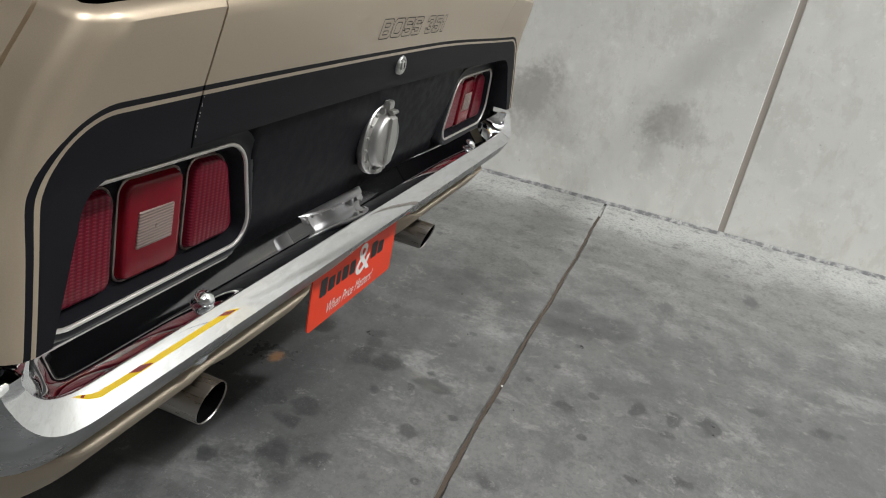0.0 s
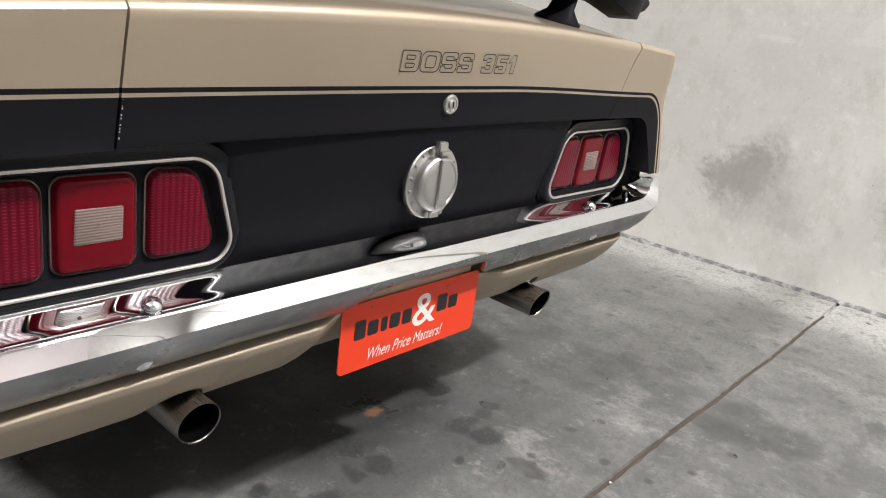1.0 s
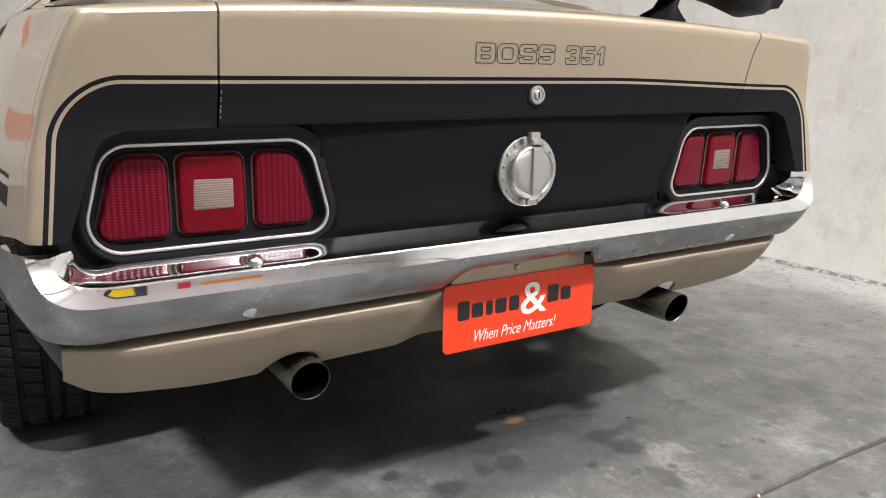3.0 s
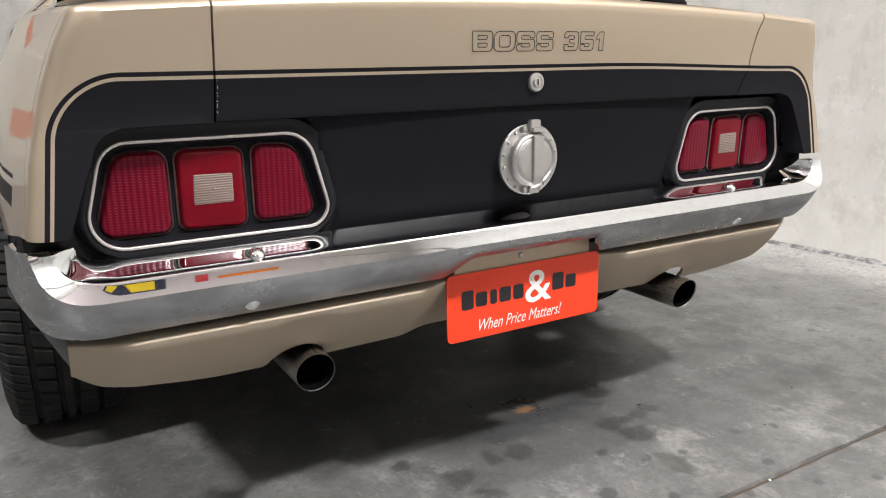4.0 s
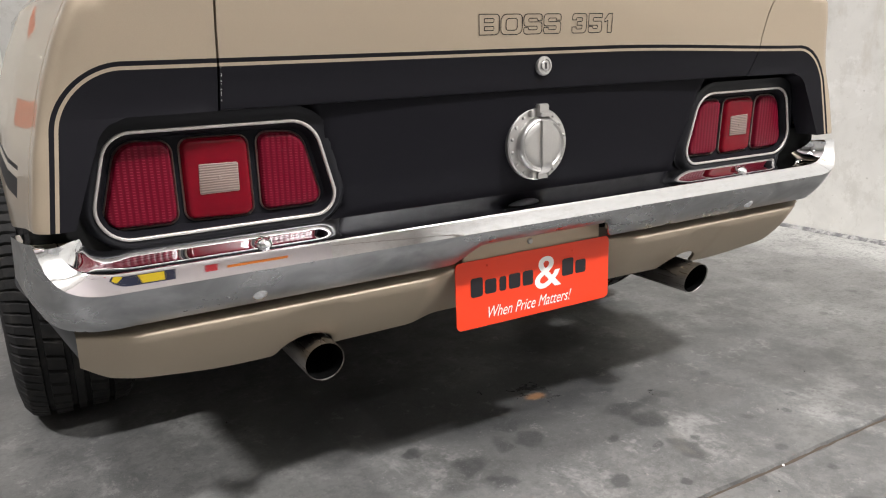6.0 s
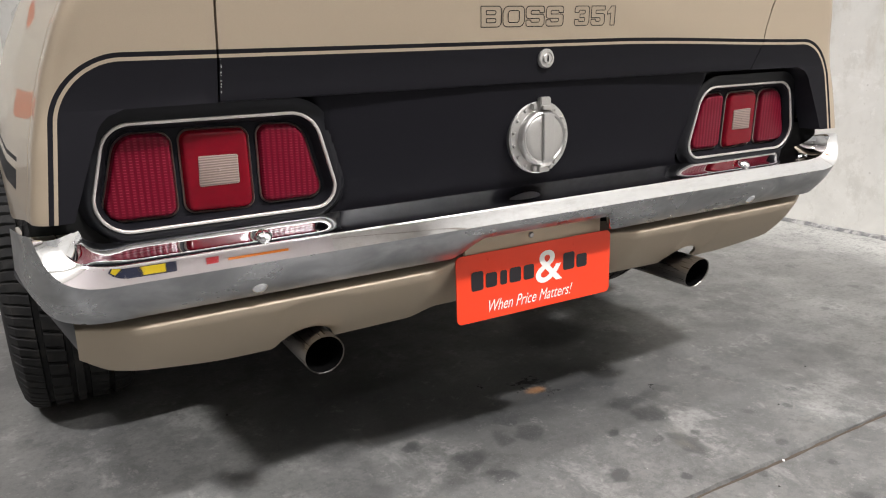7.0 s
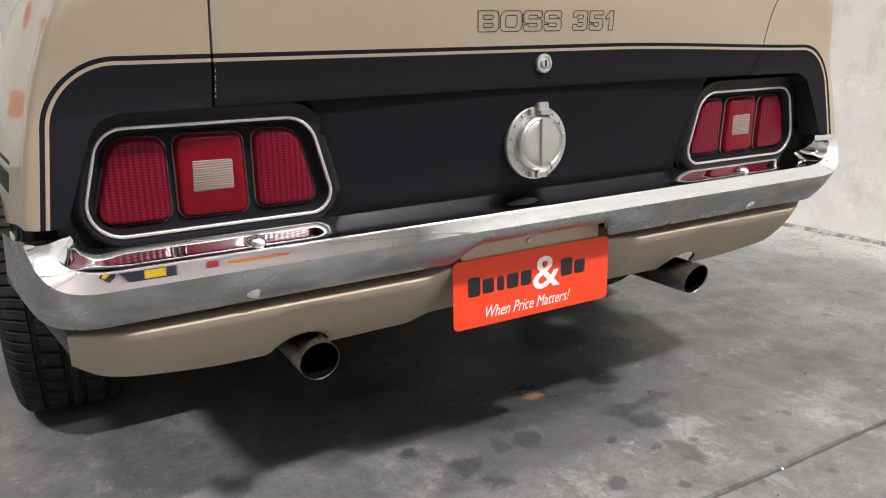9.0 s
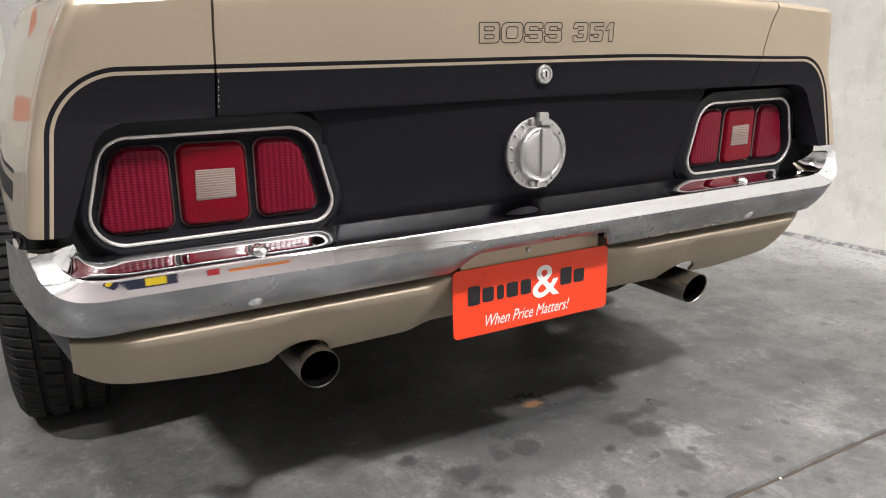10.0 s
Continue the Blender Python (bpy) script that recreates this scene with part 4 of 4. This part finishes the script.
def dealer_plate(car):
    plate = new("dealer_plate")
    plate.parent = car
    plate["label"] = "bright orange dealer plate with black and white print"
    W, Hh, z0, y0 = 0.372, 0.134, 0.335, 0.0
    shape = rounded([(-W / 2, z0 + Hh), (W / 2, z0 + Hh), (W / 2, z0), (-W / 2, z0)], 0.011, 6)
    bm = bmesh.new()
    v = lattice(bm, [[(x, y0 + 0.0025, z) for x, z in shape], [(x, y0, z) for x, z in shape]], closed=True)
    bm.faces.new(v[0]), bm.faces.new(v[1])
    part("sheet", bm, M_ORANGE, plate)
    at = lambda px, pz: (lambda x, z: (-W / 2 + px + x, y0 - 0.0008, z0 + pz + z))
    # the dealer's mark: plain blocks in its colours
    for x0, x1, z, h in ((0.032, 0.059, 0.062, 0.038), (0.064, 0.090, 0.064, 0.029), (0.097, 0.113, 0.064, 0.029), (0.119, 0.146, 0.064, 0.030), (0.152, 0.177, 0.064, 0.030), (0.249, 0.278, 0.067, 0.036), (0.283, 0.310, 0.067, 0.028)):
        o = rounded([(x0, 0.0), (x1, 0.0), (x1, h), (x0, h)], 0.005, 4)
        bm = bmesh.new()
        bm.faces.new([bm.verts.new(at(0, z)(*p)) for p in o])
        part("print", bm, M_INK, plate)
    bm = lettering("&", 0.066, 0.066, at(0.181, 0.050), weight=0.01)
    part("print", bm, M_PRINT, plate, "white ampersand")
    bm = lettering("When Price Matters!", 0.202, 0.0235, at(0.071, 0.0145), shear=0.38)
    part("print", bm, M_PRINT, plate, "white slanted slogan")
    # carrier strip and screw behind the plate
    bm = bmesh.new()
    box(bm, (-0.165, 0.006, 0.44), (0.165, 0.012, 0.500), 0.002)
    part("carrier", bm, M_PLAIN, plate, "painted carrier strip")
    bm = bmesh.new()
    lathe_y(bm, [(0.006, 0.002), (0.006, -0.002), (0.004, -0.004), (0.0005, -0.004)], (-0.012, 0.006, 0.486), 16)
    part("screw", bm, M_ALLOY, plate)
    for sx, sz in ((0.09, 0.452), (-0.115, 0.455)):
        bm = bmesh.new()
        lathe_y(bm, [(0.0028, 0.001), (0.0028, -0.001), (0.001, -0.0015)], (sx, y0, sz), 10)
        part("rivet", bm, M_ORANGE, plate)


# ---- wheels ----
def wheel(car, x, y, side):
    w = new("wheel")
    w.parent = car
    w["label"] = "road wheel with wide grooved black tyre"
    R, HW = WHEEL_R, 0.122
    N = 480
    prof = [(-HW + 0.012, 0.19), (-HW - 0.004, 0.215), (-HW - 0.008, 0.26), (-HW, 0.295), (-HW + 0.014, R - 0.010), (-HW + 0.028, R - 0.004), (-0.072, R - 0.001), (-0.070, R - 0.011), (-0.060, R - 0.011), (-0.058, R), (-0.022, R), (-0.020, R - 0.011), (-0.010, R - 0.011), (-0.008, R)]
    prof = prof + [(-a, b) for a, b in prof[::-1]]
    bm = bmesh.new()
    rows = []
    for i in range(N):
        a = 2 * math.pi * i / N
        row = []
        for o, r in prof:
            deep = abs(o) > 0.075 and r > 0.29 and i % 6 == 0
            mid = 0.02 < abs(o) < 0.06 and r >= R - 0.0001 and i % 10 in (3, 4)
            rr = r - (0.008 if deep else 0.008 if mid else 0)
            tw = a + (0.10 * o / HW if abs(o) < 0.1 else 0.10 * math.copysign(0.8, o))
            row.append((x + o, y + rr * math.cos(tw), WHEEL_R + rr * math.sin(tw)))
        rows.append(row)
    lattice(bm, rows, loop=True)
    part("tyre", bm, M_RUBBER, w, "black tyre with grooved tread", 30)
    bm = bmesh.new()
    N2 = 48
    rimp = [(HW - 0.012, 0.192), (HW - 0.006, 0.186), (HW - 0.02, 0.172), (0.02, 0.165), (0.035, 0.09), (0.05, 0.05), (0.052, 0.002)]
    rows = [[(x + side * o, y + r * math.cos(2 * math.pi * i / N2), WHEEL_R + r * math.sin(2 * math.pi * i / N2)) for i in range(N2)] for o, r in rimp]
    lattice(bm, rows, closed=True)
    rows = [[(x - side * o, y + r * math.cos(2 * math.pi * i / N2), WHEEL_R + r * math.sin(2 * math.pi * i / N2)) for i in range(N2)] for o, r in ((HW - 0.012, 0.192), (HW - 0.02, 0.172), (0.03, 0.165), (0.0, 0.05))]
    lattice(bm, rows, closed=True)
    part("rim", bm, M_ALLOY, w, "silver steel rim")


# ---- rest of the body ----
def side_skin(car, name, y0, y1, side, label):
    bm = bmesh.new()
    n = max(3, int((y1 - y0) / 0.03))
    rows = []
    for i in range(n + 1):
        y = y0 + (y1 - y0) * i / n
        b, t = sill(y), shoulder(y)
        rows.append([(side * side_x(y, b + (t - b) * k / 16), y, b + (t - b) * k / 16) for k in range(17)] + [(side * (side_x(y, t) - 0.03), y, t + 0.012)])
    lattice(bm, rows)
    return part(name, bm, M_PLAIN, car, label)


def upper_body(car):
    # bonnet and front face
    bm = bmesh.new()
    rows = []
    for i in range(25):
        y = 3.05 + 1.57 * i / 24
        rows.append([((side_x(y, shoulder(y)) - 0.025) * f, y, shoulder(y) + 0.010 + 0.035 * (1 - f * f)) for f in [-1 + k / 8 for k in range(17)]])
    lattice(bm, rows)
    part("bonnet", bm, M_PLAIN, car, "champagne bonnet")
    bm = bmesh.new()
    w = side_x(4.62, 0.7)
    lattice(bm, [[(x * w / 8, 4.62 + 0.03 * (1 - (x / 8) ** 2), z) for x in range(-8, 9)] for z in (0.34, 0.5, 0.66, shoulder(4.62) + 0.02)])
    part("nose", bm, M_PLAIN, car, "champagne front panel")
    # glasshouse
    st = [(0.52, 1.03, 0.72, 0.70, 1.035), (1.0, 0.985, 0.80, 0.62, 1.15), (1.6, 0.985, 0.82, 0.57, 1.245), (2.1, 0.975, 0.82, 0.56, 1.265), (2.5, 0.965, 0.82, 0.56, 1.25), (3.15, 0.935, 0.76, 0.70, 0.95)]
    def section(y, zb, wb, wt, zt):
        return [(-wb, y, zb), (-wb + (wb - wt) * 0.5, y, (zb + zt) / 2), (-wt - 0.01, y, zt - 0.02), (-wt * 0.6, y, zt), (0, y, zt + 0.012), (wt * 0.6, y, zt), (wt + 0.01, y, zt - 0.02), (wb - (wb - wt) * 0.5, y, (zb + zt) / 2), (wb, y, zb)]
    S = [section(*s) for s in st]
    bm = bmesh.new()
    for a, b in ((1, 2), (2, 3), (3, 4)):
        lattice(bm, [S[a][2:7], S[b][2:7]])
    for k in (slice(0, 3), slice(6, 9)):
        lattice(bm, [S[0][k], S[1][k]])
    part("roof", bm, M_PLAIN, car, "champagne fastback roof")
    for name, a, b, k in (("rear_window", 0, 1, slice(2, 7)), ("windscreen", 4, 5, slice(2, 7)), ("side_window", 1, 4, slice(0, 3)), ("side_window", 1, 4, slice(6, 9))):
        bm = bmesh.new()
        lattice(bm, [S[i][k] for i in range(a, b + 1)])
        part(name, bm, M_GLASS, car, "dark glass")
    # cowl strips that join the glasshouse to the sides
    for s in (-1, 1):
        bm = bmesh.new()
        rows = []
        for i in range(28):
            y = 0.52 + 2.63 * i / 27
            wb = curve(y, [(q[0], q[2]) for q in st])
            zb = curve(y, [(q[0], q[1]) for q in st])
            rows.append([(s * (side_x(y, shoulder(y)) - 0.025), y, shoulder(y) + 0.010), (s * (wb - 0.01), y, zb)])
        lattice(bm, rows)
        part("belt_top", bm, M_PLAIN, car, "champagne belt line")
    # floor pan and wheel houses
    bm = bmesh.new()
    lattice(bm, [[(-0.60, y, z), (0.60, y, z)] for y, z in ((0.10, 0.47), (0.12, 0.36), (0.6, 0.36), (0.9, 0.30), (4.4, 0.27), (4.6, 0.40))])
    for s in (-1, 1):
        lattice(bm, [[(s * 0.60, y, 0.37), (s * 0.60, y, 0.75)] for y in (0.12, 4.5)])
        for a in AXLES:
            lattice(bm, [[(s * 0.60, a + 0.42 * math.cos(t), WHEEL_R + 0.42 * math.sin(t)), (s * 0.90, a + 0.40 * math.cos(t), WHEEL_R + 0.40 * math.sin(t))] for t in [math.pi * k / 16 for k in range(11)]])
        lattice(bm, [[(s * 0.60, 1.42, 0.262), (s * 0.85, 1.42, 0.262)], [(s * 0.60, 3.35, 0.262), (s * 0.85, 3.35, 0.262)]])
    part("underbody", bm, M_UNDER, car, "black underbody and wheel arches")
    # smooth black filler between valance end, bumper and wheel arch
    for s in (-1, 1):
        bm = bmesh.new()
        rows = []
        for k in range(13):
            u = k / 12
            top = Vector((0.806 + 0.076 * u, 0.045 + 0.14 * u, 0.510 + 0.03 * u))
            low = Vector((0.810 + 0.070 * u, 0.090 + 0.130 * u, 0.380 + 0.105 * u))
            rows.append([(s * (p.x + 0.010 * math.sin(math.pi * v)), p.y - 0.006 * math.sin(math.pi * v), p.z) for p, v in [(top.lerp(low, i / 8), i / 8) for i in range(9)]] + [(s * (low.x - 0.02), low.y + 0.02, low.z + 0.004)])
        lattice(bm, rows)
        part("corner_filler", bm, M_FILLER, car, "black lower quarter extension", 60)
        bm = bmesh.new()
        line = ((0.735, 0.028), (0.775, 0.022), (0.800, 0.018), (0.825, 0.022), (0.842, 0.040), (0.852, 0.08), (0.860, 0.20)) if s < 0 else ((0.735, 0.028), (0.775, 0.022), (0.795, 0.010), (0.815, 0.004), (0.835, 0.004), (0.850, 0.020), (0.860, 0.20))
        lattice(bm, [[(s * x, y, z) for x, y in line] for z in (0.565, 0.585, 0.605, 0.625, 0.645)])
        part("bumper_seal", bm, M_UNDER, car, "black rubber seal over the bumper horn", 60)


def spoiler(car):
    wing = new("spoiler")
    wing.parent = car
    wing["label"] = "black wing spoiler on two pedestals"
    bm = bmesh.new()
    rows = []
    for i in range(41):
        x = -0.83 + 1.66 * i / 40
        a = abs(x) * 0.86 / 0.83
        drop = -0.050 * smooth(a, 0.45, 0.70)
        thin = 1 - 0.45 * smooth(a, 0.80, 0.86)
        up = 0.03 * smooth(a, 0.72, 0.86)
        cy = 0.10
        prof = [(-0.115, 0.012), (-0.10, 0.020), (-0.03, 0.018), (0.06, 0.010), (0.115, 0.0), (0.06, -0.010), (-0.03, -0.012 + drop), (-0.10, -0.008 + drop), (-0.115, 0.0)]
        rows.append([(x, cy + py * (1 - 0.25 * smooth(a, 0.7, 0.86)) + 0.06 * smooth(a, 0.6, 0.86), 1.055 + (pz + (up if pz < 0 else 0)) * thin - 0.02 * smooth(a, 0.78, 0.86)) for py, pz in prof])
    v = lattice(bm, rows, closed=True)
    bm.faces.new(v[0]), bm.faces.new(v[-1])
    part("blade", bm, M_BLACK, wing)
    for s in (-1, 1):
        bm = bmesh.new()
        base = ring(20, 1.0)
        def lay(rx, ry, up, lean):
            return [(s * 0.385 + rx * px + s * lean, 0.045 + ry * py, deck_z(0.385, 0.045 + ry * py) * (1 if up < 0.02 else 0) + up + (0 if up < 0.02 else 0.975)) for px, py in base]
        v = lattice(bm, [lay(0.046, 0.050, 0.001, 0), lay(0.046, 0.050, 0.006, 0), lay(0.042, 0.046, 0.009, 0), lay(0.017, 0.032, 0.0225, 0.006), lay(0.013, 0.028, 0.05, 0.022), lay(0.016, 0.035, 0.080, 0.040)], closed=True)
        bm.faces.new(v[0]), bm.faces.new(v[-1])
        part("pedestal", bm, M_BLACK, wing, "glossy black pedestal")


def build_car():
    car = empty("car", "champagne fastback coupe with black tail and chrome bumper, parked on concrete", "car")
    tail_panel(car)
    decklid(car)
    for s in (-1, 1):
        quarter_panel(car, s)
        side_skin(car, "door", 1.585, 2.95, s, "champagne door")
        side_skin(car, "front_wing", 2.955, 4.62, s, "champagne front wing")
        tail_lamp(car, s)
        exhaust(car, s)
        for y in AXLES:
            wheel(car, s * 0.815, y, s)
    upper_body(car)
    bumper(car)
    valance(car)
    fuel_cap(car)
    lid_lock(car)
    dealer_plate(car)
    spoiler(car)
    chip = mat("bare_filler", (0.30, 0.29, 0.275), 0.7)
    rnd = random.Random(11)
    for k in range(9):
        z = 0.792 + 0.0055 * k + rnd.uniform(-0.002, 0.002)
        bm = bmesh.new()
        w, h = rnd.uniform(0.0006, 0.0016), rnd.uniform(0.0008, 0.0022)
        x = -lid_edge(z, -1) + 0.0015
        y = tail_y(x, z) - 0.0009
        v = [bm.verts.new((x + w * math.cos(t) * rnd.uniform(0.6, 1), y, z + h * math.sin(t) * rnd.uniform(0.6, 1))) for t in [2 * math.pi * i / 7 for i in range(7)]]
        bm.faces.new(v)
        part("paint_chip", bm, chip, car, "chipped white edge in the black paint")
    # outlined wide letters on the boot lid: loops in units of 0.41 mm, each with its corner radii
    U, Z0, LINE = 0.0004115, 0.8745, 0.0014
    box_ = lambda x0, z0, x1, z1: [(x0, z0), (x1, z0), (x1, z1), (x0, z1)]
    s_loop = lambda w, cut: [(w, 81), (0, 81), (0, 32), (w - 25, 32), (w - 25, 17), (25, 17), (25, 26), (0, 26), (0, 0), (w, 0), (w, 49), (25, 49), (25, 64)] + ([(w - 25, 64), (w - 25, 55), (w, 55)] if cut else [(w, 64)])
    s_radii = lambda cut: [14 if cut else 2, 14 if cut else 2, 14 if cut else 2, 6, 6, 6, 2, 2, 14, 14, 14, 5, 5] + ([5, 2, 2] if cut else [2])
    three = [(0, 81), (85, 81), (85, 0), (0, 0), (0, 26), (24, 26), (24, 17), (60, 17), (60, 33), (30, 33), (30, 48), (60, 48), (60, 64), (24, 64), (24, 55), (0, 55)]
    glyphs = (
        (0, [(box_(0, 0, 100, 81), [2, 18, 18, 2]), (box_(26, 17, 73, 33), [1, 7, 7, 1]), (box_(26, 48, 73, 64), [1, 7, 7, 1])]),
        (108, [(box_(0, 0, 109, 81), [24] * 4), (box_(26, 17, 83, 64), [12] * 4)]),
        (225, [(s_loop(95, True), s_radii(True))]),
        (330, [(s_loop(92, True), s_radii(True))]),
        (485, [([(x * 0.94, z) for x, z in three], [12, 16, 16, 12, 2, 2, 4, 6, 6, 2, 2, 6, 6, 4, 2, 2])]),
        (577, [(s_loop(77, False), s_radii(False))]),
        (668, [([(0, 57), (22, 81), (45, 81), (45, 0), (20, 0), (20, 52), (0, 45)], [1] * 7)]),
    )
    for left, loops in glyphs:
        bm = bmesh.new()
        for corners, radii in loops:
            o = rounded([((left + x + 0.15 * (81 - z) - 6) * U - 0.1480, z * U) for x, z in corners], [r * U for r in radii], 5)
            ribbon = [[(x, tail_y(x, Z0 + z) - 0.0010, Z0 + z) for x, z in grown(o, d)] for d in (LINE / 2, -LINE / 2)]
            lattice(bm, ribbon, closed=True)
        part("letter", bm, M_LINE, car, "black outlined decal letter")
    return car


def signs():
    sign = empty("hanging_sign", "long yellow strip sign with red blocks on ceiling cords, given an added glow", "sign", (1.72, -1.64, 2.6))
    bm = bmesh.new()
    box(bm, (-0.58, -0.006, -0.06), (0.58, 0.006, 0.06), 0.003)
    lit = mat("sign_yellow", (0.95, 0.62, 0.003), 0.4)
    # added glow replaces lamp light that misses the board's bumper side
    lit.node_tree.nodes["Principled BSDF"].inputs["Emission Color"].default_value = (1.0, 0.62, 0.0, 1)
    lit.node_tree.nodes["Principled BSDF"].inputs["Emission Strength"].default_value = 0.75
    part("board", bm, lit, sign, "yellow board with added glow")
    red = mat("sign_red", (0.45, 0.012, 0.02), 0.4)
    for x0, x1 in ((-0.30, -0.20), (0.47, 0.55)):
        bm = bmesh.new()
        box(bm, (x0, 0.0065, -0.057), (x1, 0.0095, 0.057), 0.001)
        part("block", bm, red, sign, "red block")
    for x in (-0.4, 0.4):
        bm = bmesh.new()
        box(bm, (x - 0.003, -0.003, 0.058), (x + 0.003, 0.003, CEILING - 2.6))
        part("cord", bm, M_INK, sign, "thin black cord")
    def ceiling_sign(x, y, w, d, tone, label):
        flag = empty("ceiling_sign", label, "sign", (x, y, CEILING), "ceiling signs")
        bm = bmesh.new()
        box(bm, (-w / 2, -d / 2, -0.03), (w / 2, d / 2, 0.0), 0.005)
        part("board", bm, mat("sign_board_paint", tone, 0.4), flag)
        return flag
    flag = ceiling_sign(0.20, -0.93, 0.50, 0.60, (0.012, 0.016, 0.05), "navy ceiling sign with a yellow block")
    bm = bmesh.new()
    box(bm, (-0.10, -0.22, -0.036), (0.13, 0.24, -0.031), 0.001)
    part("block", bm, mat("sign_yellow_block", (0.85, 0.62, 0.01), 0.4), flag, "yellow block")
    ceiling_sign(0.86, -0.95, 0.14, 0.36, (0.55, 0.02, 0.03), "small red ceiling sign")
    ceiling_sign(1.42, -1.03, 0.75, 0.12, (0.80, 0.22, 0.02), "narrow orange ceiling strip sign")
    ban = empty("banner", "pale banner with orange blocks hung on the wall", "banner", (-2.2, FRONT_Y, 0.4))
    bm = bmesh.new()
    box(bm, (-1.3, -0.012, 0), (1.3, -0.003, 1.7), 0.003)
    part("cloth", bm, mat("banner_pale", (0.72, 0.72, 0.66), 0.7), ban)
    orange = mat("banner_orange", (0.75, 0.12, 0.03), 0.7)
    for x0, x1, z0, z1 in ((-0.55, -0.12, 0.28, 0.58), (0.35, 0.95, 1.28, 1.5), (-1.2, -0.8, 0.9, 1.2)):
        bm = bmesh.new()
        box(bm, (x0, -0.016, z0), (x1, -0.0125, z1), 0.001)
        part("block", bm, orange, ban, "orange printed block")


def pebble(x, y, r, tone):
    bm = bmesh.new()
    bmesh.ops.create_icosphere(bm, subdivisions=2, radius=r)
    for v in bm.verts:
        v.co *= 1 + 0.35 * noise.noise(v.co * 300 + Vector((x, y, 0)) * 50)
        v.co.z *= 0.6
    bmesh.ops.translate(bm, verts=bm.verts, vec=(0, 0, r * 0.45))
    ob = part("stone_chip", bm, mat("stone_chip_grey", tone, 0.9))
    ob.location = (x, y, 0.0)
    tagged(ob, "tiny pale stone chip lying on the concrete floor", "stone chip", group="stone chips")


hall()
for x, y, r, g in ((0.417, -0.285, 0.0030, 0.75), (0.62, -0.12, 0.0022, 0.05), (0.16, -0.16, 0.0016, 0.4), (0.86, -0.02, 0.0026, 0.06), (-0.12, -0.05, 0.0018, 0.3), (0.33, -0.34, 0.0022, 0.07), (1.12, -0.2, 0.0022, 0.4), (-0.52, 0.55, 0.0030, 0.07)):
    pebble(x, y, r, (g, g * 0.97, g * 0.92))
signs()
ceiling_lamps()
build_car()
